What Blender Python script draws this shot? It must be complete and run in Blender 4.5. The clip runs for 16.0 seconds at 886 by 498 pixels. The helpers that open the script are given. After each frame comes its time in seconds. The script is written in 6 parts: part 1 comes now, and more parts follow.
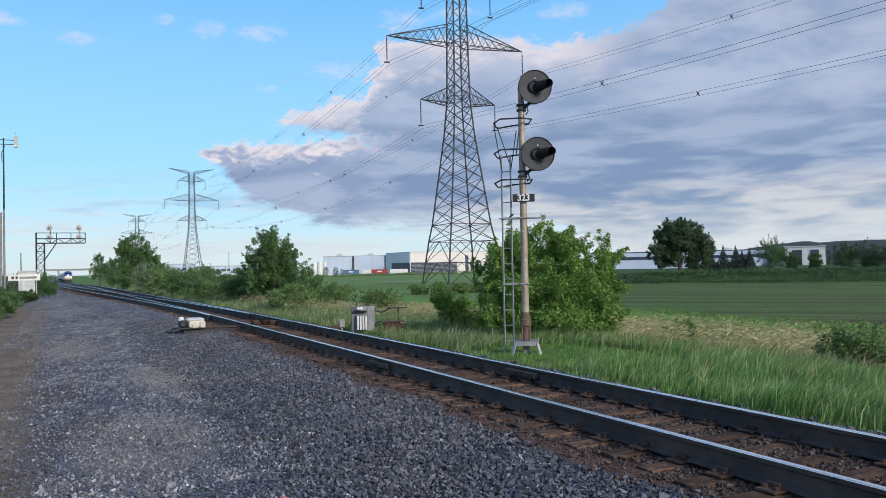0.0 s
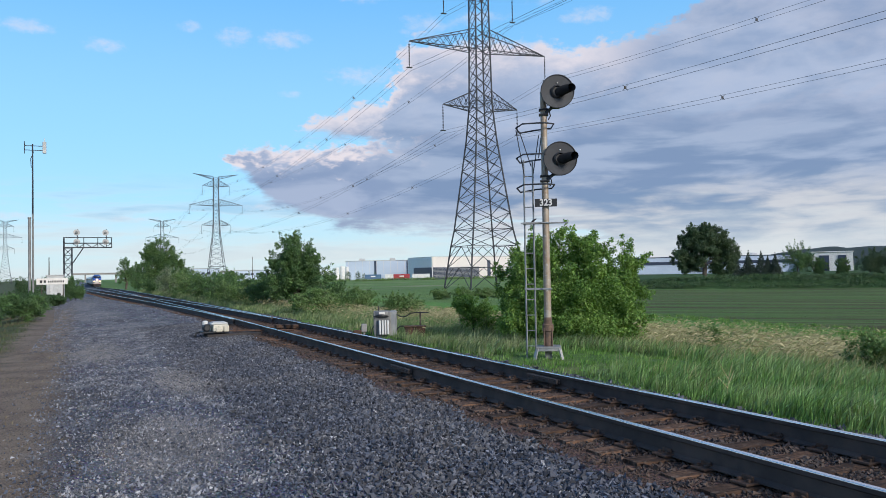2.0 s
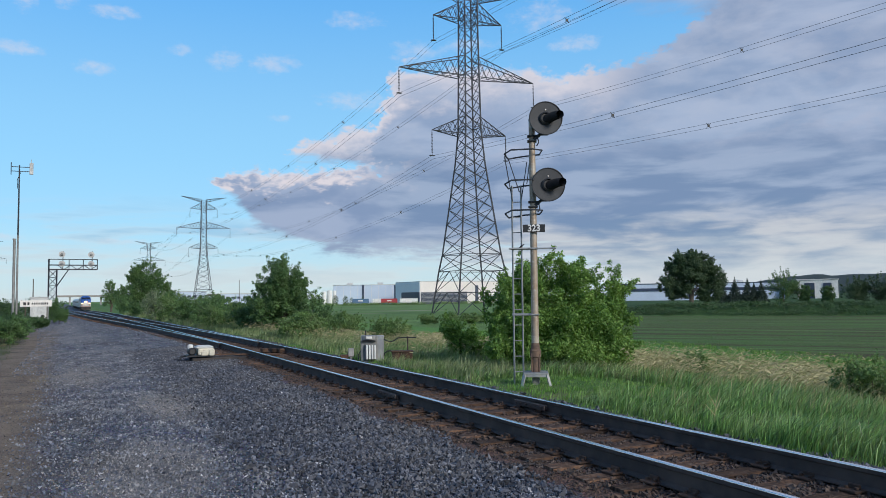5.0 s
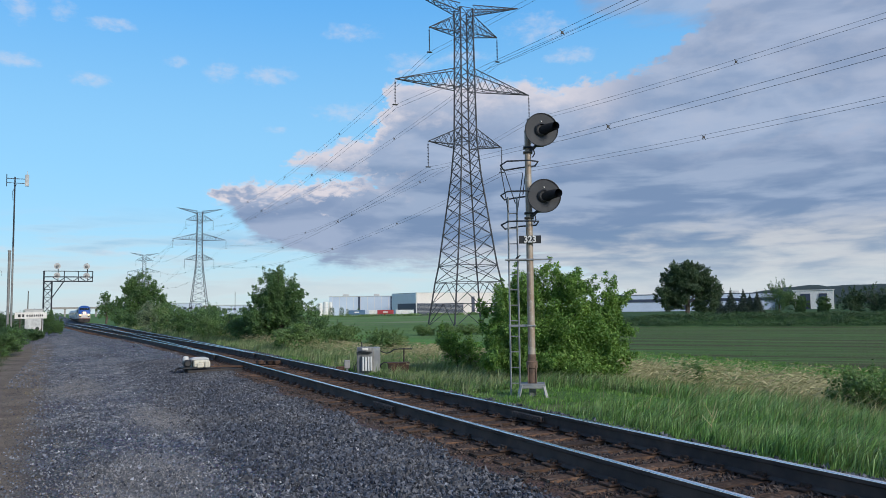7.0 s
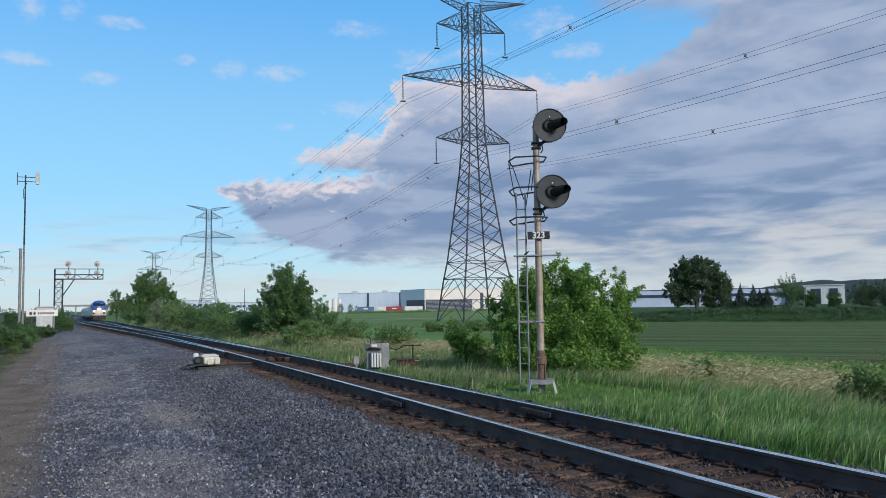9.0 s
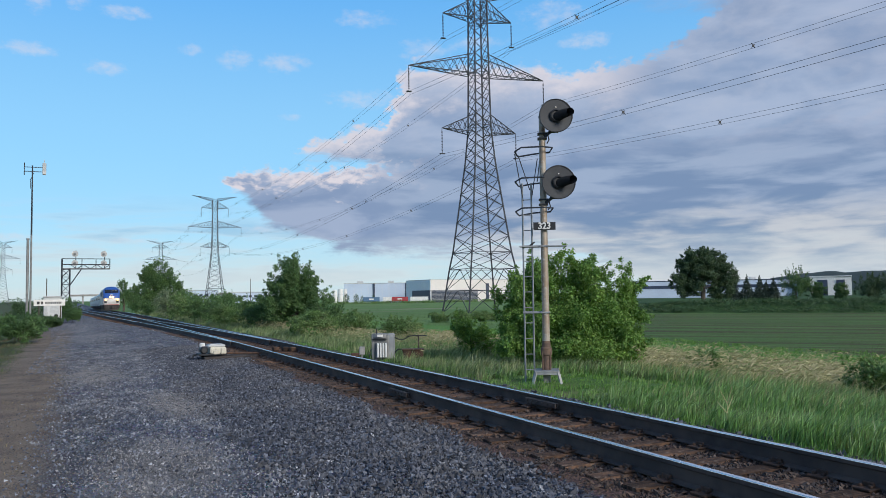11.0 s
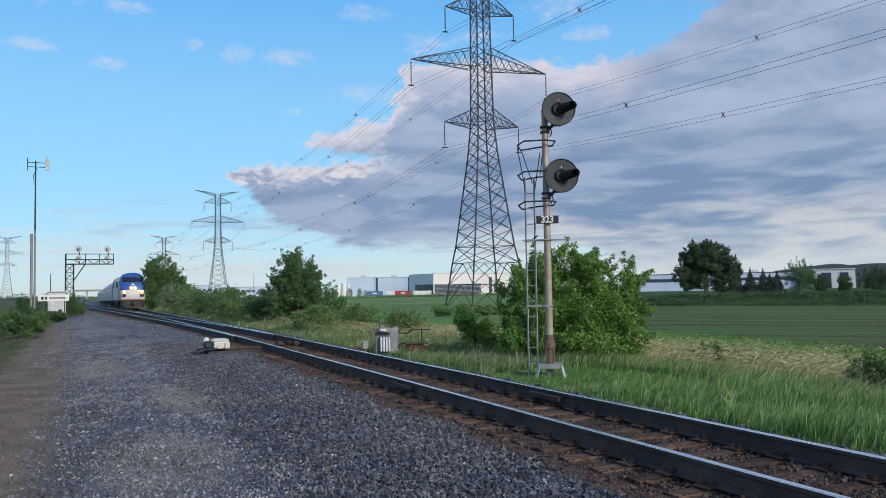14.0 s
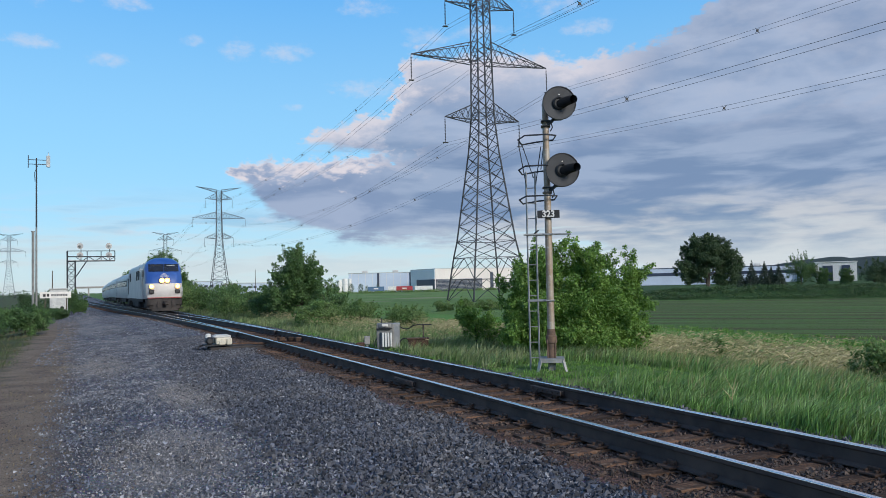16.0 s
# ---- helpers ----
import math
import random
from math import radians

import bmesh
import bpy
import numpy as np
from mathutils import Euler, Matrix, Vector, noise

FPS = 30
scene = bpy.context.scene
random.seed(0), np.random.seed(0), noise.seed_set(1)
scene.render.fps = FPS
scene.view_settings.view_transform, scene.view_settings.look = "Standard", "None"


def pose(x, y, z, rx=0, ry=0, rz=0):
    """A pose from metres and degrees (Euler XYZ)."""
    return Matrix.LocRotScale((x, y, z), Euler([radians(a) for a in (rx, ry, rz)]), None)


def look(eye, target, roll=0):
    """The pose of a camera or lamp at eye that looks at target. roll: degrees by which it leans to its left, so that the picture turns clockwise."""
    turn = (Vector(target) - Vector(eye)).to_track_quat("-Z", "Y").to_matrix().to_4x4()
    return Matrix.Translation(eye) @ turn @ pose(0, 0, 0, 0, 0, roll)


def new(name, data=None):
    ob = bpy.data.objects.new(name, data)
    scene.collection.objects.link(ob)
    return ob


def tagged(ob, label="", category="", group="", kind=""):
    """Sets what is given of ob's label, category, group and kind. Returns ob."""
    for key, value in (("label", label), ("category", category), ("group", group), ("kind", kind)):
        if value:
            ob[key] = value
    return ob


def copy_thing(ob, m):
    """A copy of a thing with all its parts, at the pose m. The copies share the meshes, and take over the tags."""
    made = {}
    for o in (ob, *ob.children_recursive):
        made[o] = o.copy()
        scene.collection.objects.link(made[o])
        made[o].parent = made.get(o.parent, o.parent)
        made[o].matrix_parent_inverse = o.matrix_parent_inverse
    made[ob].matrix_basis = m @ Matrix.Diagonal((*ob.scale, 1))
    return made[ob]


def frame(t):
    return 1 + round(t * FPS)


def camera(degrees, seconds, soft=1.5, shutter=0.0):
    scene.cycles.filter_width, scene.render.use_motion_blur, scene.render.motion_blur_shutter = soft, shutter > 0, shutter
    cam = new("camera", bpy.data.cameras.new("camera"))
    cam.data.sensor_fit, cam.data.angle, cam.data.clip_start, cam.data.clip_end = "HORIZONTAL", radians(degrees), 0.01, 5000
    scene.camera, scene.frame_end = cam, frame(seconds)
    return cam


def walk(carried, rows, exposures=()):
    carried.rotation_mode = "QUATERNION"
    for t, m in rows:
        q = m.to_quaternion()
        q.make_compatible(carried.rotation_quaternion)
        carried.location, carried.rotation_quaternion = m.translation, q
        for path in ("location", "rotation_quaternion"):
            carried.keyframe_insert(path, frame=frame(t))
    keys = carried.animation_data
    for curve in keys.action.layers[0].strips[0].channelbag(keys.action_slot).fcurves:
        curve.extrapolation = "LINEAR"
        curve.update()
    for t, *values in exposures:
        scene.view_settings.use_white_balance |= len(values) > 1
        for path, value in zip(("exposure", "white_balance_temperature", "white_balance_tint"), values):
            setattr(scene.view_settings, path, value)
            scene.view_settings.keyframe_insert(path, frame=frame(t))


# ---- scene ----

# Camera: hand-held, one spot beside the track, small pan, tilt and roll.
EYE = (0.0, 0.0, 1.85)
cam = camera(59.56, 16.0, soft=0.55)
TURNS = [
    (0, 91.344, 1.230, -26.063), (0.5, 91.393, 1.326, -25.256), (1, 91.505, 1.250, -24.715), (1.5, 91.618, 1.134, -24.591),
    (2, 91.735, 1.113, -24.436), (2.5, 92.112, 1.165, -24.426), (3, 92.624, 1.143, -24.528), (3.5, 93.022, 0.984, -24.764),
    (4, 93.182, 0.811, -24.993), (6.5, 94.254, 0.807, -25.601), (7, 94.383, 0.798, -25.613), (7.5, 94.352, 0.770, -25.522),
    (8, 94.276, 0.888, -25.366), (8.5, 94.231, 0.992, -25.253), (9, 94.121, 0.995, -24.968), (11.5, 93.352, 0.863, -24.545),
    (12, 93.331, 0.898, -24.546), (12.5, 93.149, 0.887, -24.490), (13, 93.081, 0.929, -24.440), (13.5, 93.000, 1.023, -24.439),
    (14, 92.985, 1.054, -24.327), (14.5, 92.987, 1.057, -24.216), (15, 92.993, 1.180, -24.222), (15.5, 92.950, 1.246, -24.096),
    (16, 92.618, 1.359, -24.223)]
walk(cam, [(t, pose(*EYE, a, b, c)) for t, a, b, c in TURNS], exposures=[(0, 0.64, 6450, 8.5), (2, 0.63, 6400, 8), (3, 0.49, 6320, 6.5), (4, 0.48, 6300, 6.5), (16, 0.50, 6300, 6.5)])

# ---------------------------------------------------------------- light
SUN_AZ, SUN_EL = 163.0, 24.0      # degrees clockwise from +y, and above the horizon
s_az, s_el = radians(SUN_AZ), radians(SUN_EL)
sun_way = Vector((math.sin(s_az) * math.cos(s_el), math.cos(s_az) * math.cos(s_el), math.sin(s_el)))
sun = new("sun", bpy.data.lights.new("sun", "SUN"))
sun.data.energy, sun.data.angle, sun.data.color = 2.5, radians(14), (1.0, 0.92, 0.84)
sun.matrix_world = look(sun_way * 100, (0, 0, 0))


class Net:
    """Small helper to write node trees as expressions."""

    def __init__(self, tree):
        self.t = tree
        tree.nodes.clear()

    def node(self, kind, **sets):
        n = self.t.nodes.new(kind)
        for k, v in sets.items():
            setattr(n, k, v)
        return n

    def link(self, a, b):
        if isinstance(a, (int, float)):
            b.default_value = a
        elif isinstance(a, (tuple, list)):
            b.default_value = tuple(a) + ((1.0,) if len(a) == 3 and len(b.default_value) == 4 else ())
        else:
            self.t.links.new(a, b)

    def math(self, op, a, b=0.0, c=0.0, clamp=False):
        n = self.node("ShaderNodeMath", operation=op, use_clamp=clamp)
        for i, v in enumerate((a, b, c)):
            self.link(v, n.inputs[i])
        return n.outputs[0]

    def step(self, x, lo, hi):
        n = self.node("ShaderNodeMapRange", interpolation_type="SMOOTHSTEP")
        for i, v in enumerate((x, lo, hi, 0.0, 1.0)):
            self.link(v, n.inputs[i])
        return n.outputs[0]

    def mix(self, f, a, b, kind="MIX"):
        n = self.node("ShaderNodeMix", data_type="RGBA", blend_type=kind)
        self.link(f, n.inputs[0])
        self.link(a, n.inputs[6])
        self.link(b, n.inputs[7])
        return n.outputs[2]

    def noise(self, vec, scale, detail=4.0, rough=0.55, distort=0.0):
        n = self.node("ShaderNodeTexNoise")
        self.link(vec, n.inputs["Vector"])
        n.inputs["Scale"].default_value, n.inputs["Detail"].default_value = scale, detail
        n.inputs["Roughness"].default_value, n.inputs["Distortion"].default_value = rough, distort
        return n.outputs["Fac"]

    def xyz(self, x, y, z):
        n = self.node("ShaderNodeCombineXYZ")
        for i, v in enumerate((x, y, z)):
            self.link(v, n.inputs[i])
        return n.outputs[0]

    def split(self, vec):
        n = self.node("ShaderNodeSeparateXYZ")
        self.link(vec, n.inputs[0])
        return n.outputs

    def curve(self, x, lo, hi, pts, vlo, vhi):
        """A smooth function of x through pts, inside the ranges given."""
        n = self.node("ShaderNodeFloatCurve")
        c = n.mapping.curves[0]
        c.points[0].location = ((pts[0][0] - lo) / (hi - lo), (pts[0][1] - vlo) / (vhi - vlo))
        c.points[1].location = ((pts[-1][0] - lo) / (hi - lo), (pts[-1][1] - vlo) / (vhi - vlo))
        for px, py in pts[1:-1]:
            c.points.new((px - lo) / (hi - lo), (py - vlo) / (vhi - vlo))
        n.mapping.update()
        m = self.math("MULTIPLY_ADD", x, 1.0 / (hi - lo), -lo / (hi - lo), clamp=True)
        self.link(m, n.inputs["Value"])
        return self.math("MULTIPLY_ADD", n.outputs[0], vhi - vlo, vlo)


# Sky: clear blue overhead, one big grey bank of cloud, small puffs, streaks low down.
world = bpy.data.worlds.new("evening_sky")
world.use_nodes = True
scene.world = world
W = Net(world.node_tree)
tc = W.node("ShaderNodeTexCoord")
vec = tc.outputs["Generated"]
dx, dy, dz = W.split(vec)
az = W.math("MULTIPLY", W.math("ARCTAN2", dx, dy), 57.29578)
el = W.math("MULTIPLY", W.math("ARCSINE", dz), 57.29578)
sky = W.node("ShaderNodeTexSky", sky_type="NISHITA")
sky.sun_disc, sky.sun_elevation, sky.sun_rotation = False, s_el, s_az
sky.air_density, sky.dust_density, sky.ozone_density = 1.0, 0.4, 3.0
SKY_GAIN = 0.118
nish = W.mix(1.0, sky.outputs[0], (SKY_GAIN * 0.62, SKY_GAIN * 0.96, SKY_GAIN * 1.22), "MULTIPLY")
# haze pales the air towards the horizon
haze = W.mix(W.step(el, -4.0, 11.0), (0.400, 0.520, 0.560), (0.235, 0.455, 0.640))
haze = W.mix(W.step(el, 8.0, 28.0), haze, (0.075, 0.295, 0.640))
clear = W.mix(W.step(el, 18.0, 50.0), haze, nish)
clear = W.mix(0.15, clear, nish)


def cover(sx, sy, seed, scale, detail=6, rough=0.55, distort=0.0):
    """Noise over the sky, stretched along the horizon."""
    return W.noise(W.xyz(W.math("MULTIPLY", az, sx), W.math("MULTIPLY", el, sy), seed), scale, detail, rough, distort)


def wobble(n, amount):
    return W.math("MULTIPLY_ADD", n, amount, -amount / 2)


def both(*parts):
    out = parts[0]
    for q in parts[1:]:
        out = W.math("MULTIPLY", out, q)
    return out


def less(x, lo, hi):
    return W.math("SUBTRACT", 1.0, W.step(x, lo, hi))


n_big = cover(0.1, 0.22, 0.3, 1.1, 6, 0.55, 0.4)
n_puff = cover(0.1, 0.19, 1.3, 4.2, 7, 0.60, 0.15)
n_fine = cover(0.1, 0.16, 4.0, 11.0, 5, 0.6)
edge = W.math("ADD", wobble(n_puff, 3.8), wobble(n_fine, 1.3))
hem = W.math("ADD", wobble(cover(0.06, 0.3, 6.0, 3.4, 6, 0.6, 0.3), 3.0), wobble(n_fine, 0.8))
azw = W.math("ADD", az, W.math("MULTIPLY", edge, 0.6))


def lobe(tops, lows, top_soft, low_soft):
    """One cloud: its cover and the degrees below its upper edge."""
    lo, hi = -40, 100
    t_ = W.math("ADD", W.curve(azw, lo, hi, [(lo, tops[0][1])] + tops + [(hi, tops[-1][1])], -6, 60), edge)
    l_ = W.curve(az, lo, hi, [(lo, lows[0][1])] + lows + [(hi, lows[-1][1])], -6, 60)
    d = W.math("SUBTRACT", t_, el)
    return W.math("MULTIPLY", W.step(d, *top_soft), W.step(W.math("SUBTRACT", W.math("ADD", el, hem), l_), *low_soft)), d


tongue, d1 = lobe([(5, 2.0), (8.2, 6.6), (9.2, 8.6), (12, 9.1), (16, 9.3), (20, 9.7), (24, 10.2), (40, 11.0)],
                  [(5, 9.0), (8.4, 8.3), (10.4, 7.0), (11.6, 5.6), (14, 4.4), (17, 3.6), (23, 3.2), (33, 3.3), (38, 1.6), (44, -4)], (-0.15, 0.45), (-0.4, 0.5))
upper, d2 = lobe([(11.5, 5.0), (13.4, 9.6), (14.2, 11.1), (16, 11.9), (18, 12.4), (19.8, 12.7), (20.7, 14.2), (21.6, 15.9), (23, 16.7), (26, 16.7), (32.4, 16.4), (36.8, 16.2), (40, 16.9), (42.6, 17.8), (44.4, 19.4), (47, 23.0), (54, 34.0), (70, 50.0)],
                 [(11, 12.0), (13.6, 10.7), (16.4, 10.3), (19.0, 9.9), (21.0, 8.6), (23, 6.0), (28, 4.6), (34, 3.2), (39, 1.4), (45, -4)], (-0.25, 0.7), (-0.4, 0.6))
high, d3 = lobe([(30, 10.0), (34, 16.0), (36.5, 24.0), (40, 32.0), (60, 60.0)], [(34, 22.6), (37, 20.9), (40, 20.2), (44, 19.2), (47, 17.0), (60, 12.0)], (-0.6, 2.0), (-0.8, 1.2))
# thin veils and puffs
puffs = None
for pa, pe, wa, we in ((0.9, 15.6, 1.5, 0.50), (9.5, 16.8, 1.3, 0.75), (13.0, 16.8, 1.9, 0.70), (6.4, 17.3, 0.9, 0.40), (2.2, 19.3, 1.9, 0.45),
                       (-3.8, 16.3, 1.8, 0.5), (-3.4, 19.6, 1.0, 0.9), (-0.9, 19.8, 1.0, 0.7), (18.5, 14.4, 2.6, 0.75), (19.0, 19.9, 2.2, 0.7), (13.5, 13.0, 0.9, 0.3),
                       (33.0, 20.0, 2.6, 1.1), (35.4, 18.0, 2.0, 0.6), (23.5, 17.8, 2.0, 0.9), (27.5, 18.2, 2.4, 0.5), (11.5, 5.0, 2.6, 0.32), (-5.0, 4.2, 1.8, 0.28), (2.6, 4.1, 1.4, 0.22)):
    q = W.math("ADD", W.math("POWER", W.math("ABSOLUTE", W.math("MULTIPLY_ADD", az, 1 / wa, -pa / wa)), 2.0),
               W.math("POWER", W.math("ABSOLUTE", W.math("MULTIPLY_ADD", el, 1 / we, -pe / we)), 2.0))
    q = W.math("ADD", q, W.math("ADD", wobble(n_fine, 3.2), wobble(n_puff, 2.6)))
    q = less(q, -0.9, 1.3)
    puffs = q if puffs is None else W.math("MAXIMUM", puffs, q)
# banded cloud that runs down to the horizon
strata = cover(0.055, 0.44, 7.0, 2.0, 6, 0.54, 0.2)
right = W.step(W.math("ADD", az, wobble(n_big, 16.0)), 21.0, 33.0)
low_band = both(W.step(strata, 0.43, 0.58), less(el, 4.0, 8.0), W.math("MULTIPLY_ADD", right, 0.62, 0.36))
elsewhere = both(W.step(n_big, 0.46, 0.60), W.step(W.math("ABSOLUTE", W.math("SUBTRACT", az, 25.0)), 55.0, 85.0))
# tones: sunlit upper rims, lavender-grey bodies with lumps, blue-grey undersides
lump = cover(0.070, 0.20, 2.0, 2.1, 5, 0.50, 0.4)
sheet = cover(0.070, 0.36, 11.0, 2.3, 5, 0.50, 0.25)
BRIGHT, MIDDLE, DEEP, DARK = (0.535, 0.490, 0.525), (0.285, 0.330, 0.445), (0.196, 0.250, 0.372), (0.122, 0.190, 0.310)
upper_tone = W.mix(W.step(lump, 0.36, 0.64), DEEP, MIDDLE)
upper_tone = W.mix(W.math("MULTIPLY", W.step(n_puff, 0.40, 0.70), 0.22), upper_tone, (0.390, 0.395, 0.465))
sheet_tone = W.mix(W.step(sheet, 0.36, 0.64), (0.142, 0.208, 0.325), (0.395, 0.405, 0.445))
mid_tone = W.mix(W.step(sheet, 0.38, 0.62), (0.145, 0.205, 0.325), (0.245, 0.300, 0.415))
tone = W.mix(W.step(W.math("ADD", el, wobble(lump, 7.0)), 8.0, 12.5), mid_tone, upper_tone)
tone = W.mix(both(less(W.math("ADD", el, hem), 4.4, 7.2), right), tone, sheet_tone)
wash = both(less(W.math("ADD", d2, wobble(lump, 6.0)), 0.2, 3.2), less(az, 34.0, 42.0))
tone2 = W.mix(W.math("MULTIPLY", wash, 0.9), tone, BRIGHT)
tone1 = W.mix(W.step(W.math("ADD", d1, wobble(n_puff, 4.4)), 0.15, 1.5), BRIGHT, W.mix(W.step(lump, 0.4, 0.62), (0.172, 0.228, 0.350), (0.262, 0.310, 0.425)))
fade1 = less(W.math("ADD", az, wobble(lump, 9.0)), 18.0, 24.0)
tone1 = W.mix(fade1, tone, tone1)
lowcol = W.mix(W.step(strata, 0.49, 0.66), (0.480, 0.470, 0.490), (0.185, 0.245, 0.360))
c1 = W.mix(low_band, clear, lowcol)
c2 = W.mix(W.math("MULTIPLY", puffs, 0.50), c1, (0.500, 0.495, 0.560))
c3 = W.mix(W.math("MULTIPLY", upper, 0.96), c2, tone2)
c3 = W.mix(tongue, c3, tone1)
c3 = W.mix(W.math("MULTIPLY", high, 0.75), c3, upper_tone)
# slots of clear air low on the right
slit = both(W.step(cover(0.030, 0.62, 21.0, 1.9, 5, 0.55, 0.2), 0.60, 0.68), less(el, 3.6, 5.6), right)
c3 = W.mix(W.math("MULTIPLY", slit, 0.8), c3, (0.42, 0.52, 0.555))
c3 = W.mix(both(less(W.math("ADD", el, hem), 1.0, 5.4), W.math("MULTIPLY_ADD", strata, 1.0, 0.10)), c3, (0.500, 0.530, 0.540))
c3 = W.mix(elsewhere, c3, W.mix(W.step(lump, 0.4, 0.62), MIDDLE, BRIGHT))
bg = W.node("ShaderNodeBackground")
W.link(c3, bg.inputs[0])
bg.inputs[1].default_value = 1.0
wo = W.node("ShaderNodeOutputWorld")
W.t.links.new(bg.outputs[0], wo.inputs[0])


# ---------------------------------------------------------------- materials
def material(name, rough=0.6, metal=0.0, spec=0.5):
    m = bpy.data.materials.new(name)
    m.use_nodes = True
    n = Net(m.node_tree)
    b = n.node("ShaderNodeBsdfPrincipled")
    b.inputs["Roughness"].default_value, b.inputs["Metallic"].default_value = rough, metal
    b.inputs["Specular IOR Level"].default_value = spec
    o = n.node("ShaderNodeOutputMaterial")
    n.t.links.new(b.outputs[0], o.inputs[0])
    return m, n, b


def bump(n, b, height, strength, dist=0.02):
    k = n.node("ShaderNodeBump")
    k.inputs["Strength"].default_value, k.inputs["Distance"].default_value = strength, dist
    n.link(height, k.inputs["Height"])
    n.t.links.new(k.outputs[0], b.inputs["Normal"])


def worn(name, c1, c2, scale=3.0, rough=0.6, metal=0.0, c3=None, fine=40.0, lo=0.35, hi=0.65, bumpy=0.2, per=0.0):
    """Paint, metal, wood or concrete with stains at one scale and grain at another; per: lightness change from object to object."""
    m, n, b = material(name, rough, metal)
    p = n.node("ShaderNodeTexCoord").outputs["Object"]
    big = n.noise(p, scale, 5, 0.6)
    small = n.noise(p, fine, 4, 0.6)
    col = n.mix(n.step(big, lo, hi), c1, c2)
    if c3:
        col = n.mix(n.step(small, 0.55, 0.72), col, c3)
    else:
        col = n.mix(0.35, col, n.mix(small, (0.35, 0.35, 0.35), (1, 1, 1)), "MULTIPLY")
    if per:
        r = n.node("ShaderNodeObjectInfo").outputs["Random"]
        g = n.math("MULTIPLY_ADD", r, 2 * per, 1 - per)
        col = n.mix(1.0, col, n.xyz(g, g, g), "MULTIPLY")
    n.link(col, b.inputs["Base Color"])
    n.link(n.math("MULTIPLY_ADD", small, 0.25, rough - 0.1), b.inputs["Roughness"])
    if bumpy:
        bump(n, b, small, bumpy, 0.01)
    return m


def island(name, cols, rough=0.6, spread=0.35, trans=0.0, noise_scale=0.6):
    """For joined pieces: each piece its own tone, with drifting patches."""
    m, n, b = material(name, rough)
    r = n.node("ShaderNodeNewGeometry").outputs["Random Per Island"]
    p = n.node("ShaderNodeTexCoord").outputs["Object"]
    col = n.mix(r, cols[0], cols[1])
    if len(cols) > 2:
        col = n.mix(n.step(n.noise(p, noise_scale, 3), 0.42, 0.62), col, n.mix(r, cols[2], cols[-1]))
    g = n.math("MULTIPLY_ADD", n.math("FRACT", n.math("MULTIPLY", r, 37.7)), 2 * spread, 1 - spread)
    col = n.mix(1.0, col, n.xyz(g, g, g), "MULTIPLY")
    n.link(col, b.inputs["Base Color"])
    if trans:
        t = n.node("ShaderNodeBsdfTranslucent")
        n.link(n.mix(1.0, col, (1.3, 1.3, 0.6), "MULTIPLY"), t.inputs[0])
        mx = n.node("ShaderNodeMixShader")
        mx.inputs[0].default_value = trans
        n.t.links.new(b.outputs[0], mx.inputs[1])
        n.t.links.new(t.outputs[0], mx.inputs[2])
        out = [k for k in n.t.nodes if k.type == "OUTPUT_MATERIAL"][0]
        n.t.links.new(mx.outputs[0], out.inputs[0])
    return m


def glow(name, col, strength):
    m, n, b = material(name, 0.3)
    b.inputs["Base Color"].default_value = (*col, 1)
    b.inputs["Emission Color"].default_value = (*col, 1)
    b.inputs["Emission Strength"].default_value = strength
    return m


# pale dusty patches where the gravel has worn thin: middle and half widths
DUSTY = ((0.85, 10.0, 0.95, 2.1), (1.7, 15.8, 0.7, 2.2), (0.2, 23.5, 0.9, 3.5), (1.6, 33.0, 1.1, 5.0), (0.2, 47.0, 1.4, 9.0), (-0.6, 64.0, 1.2, 12.0))


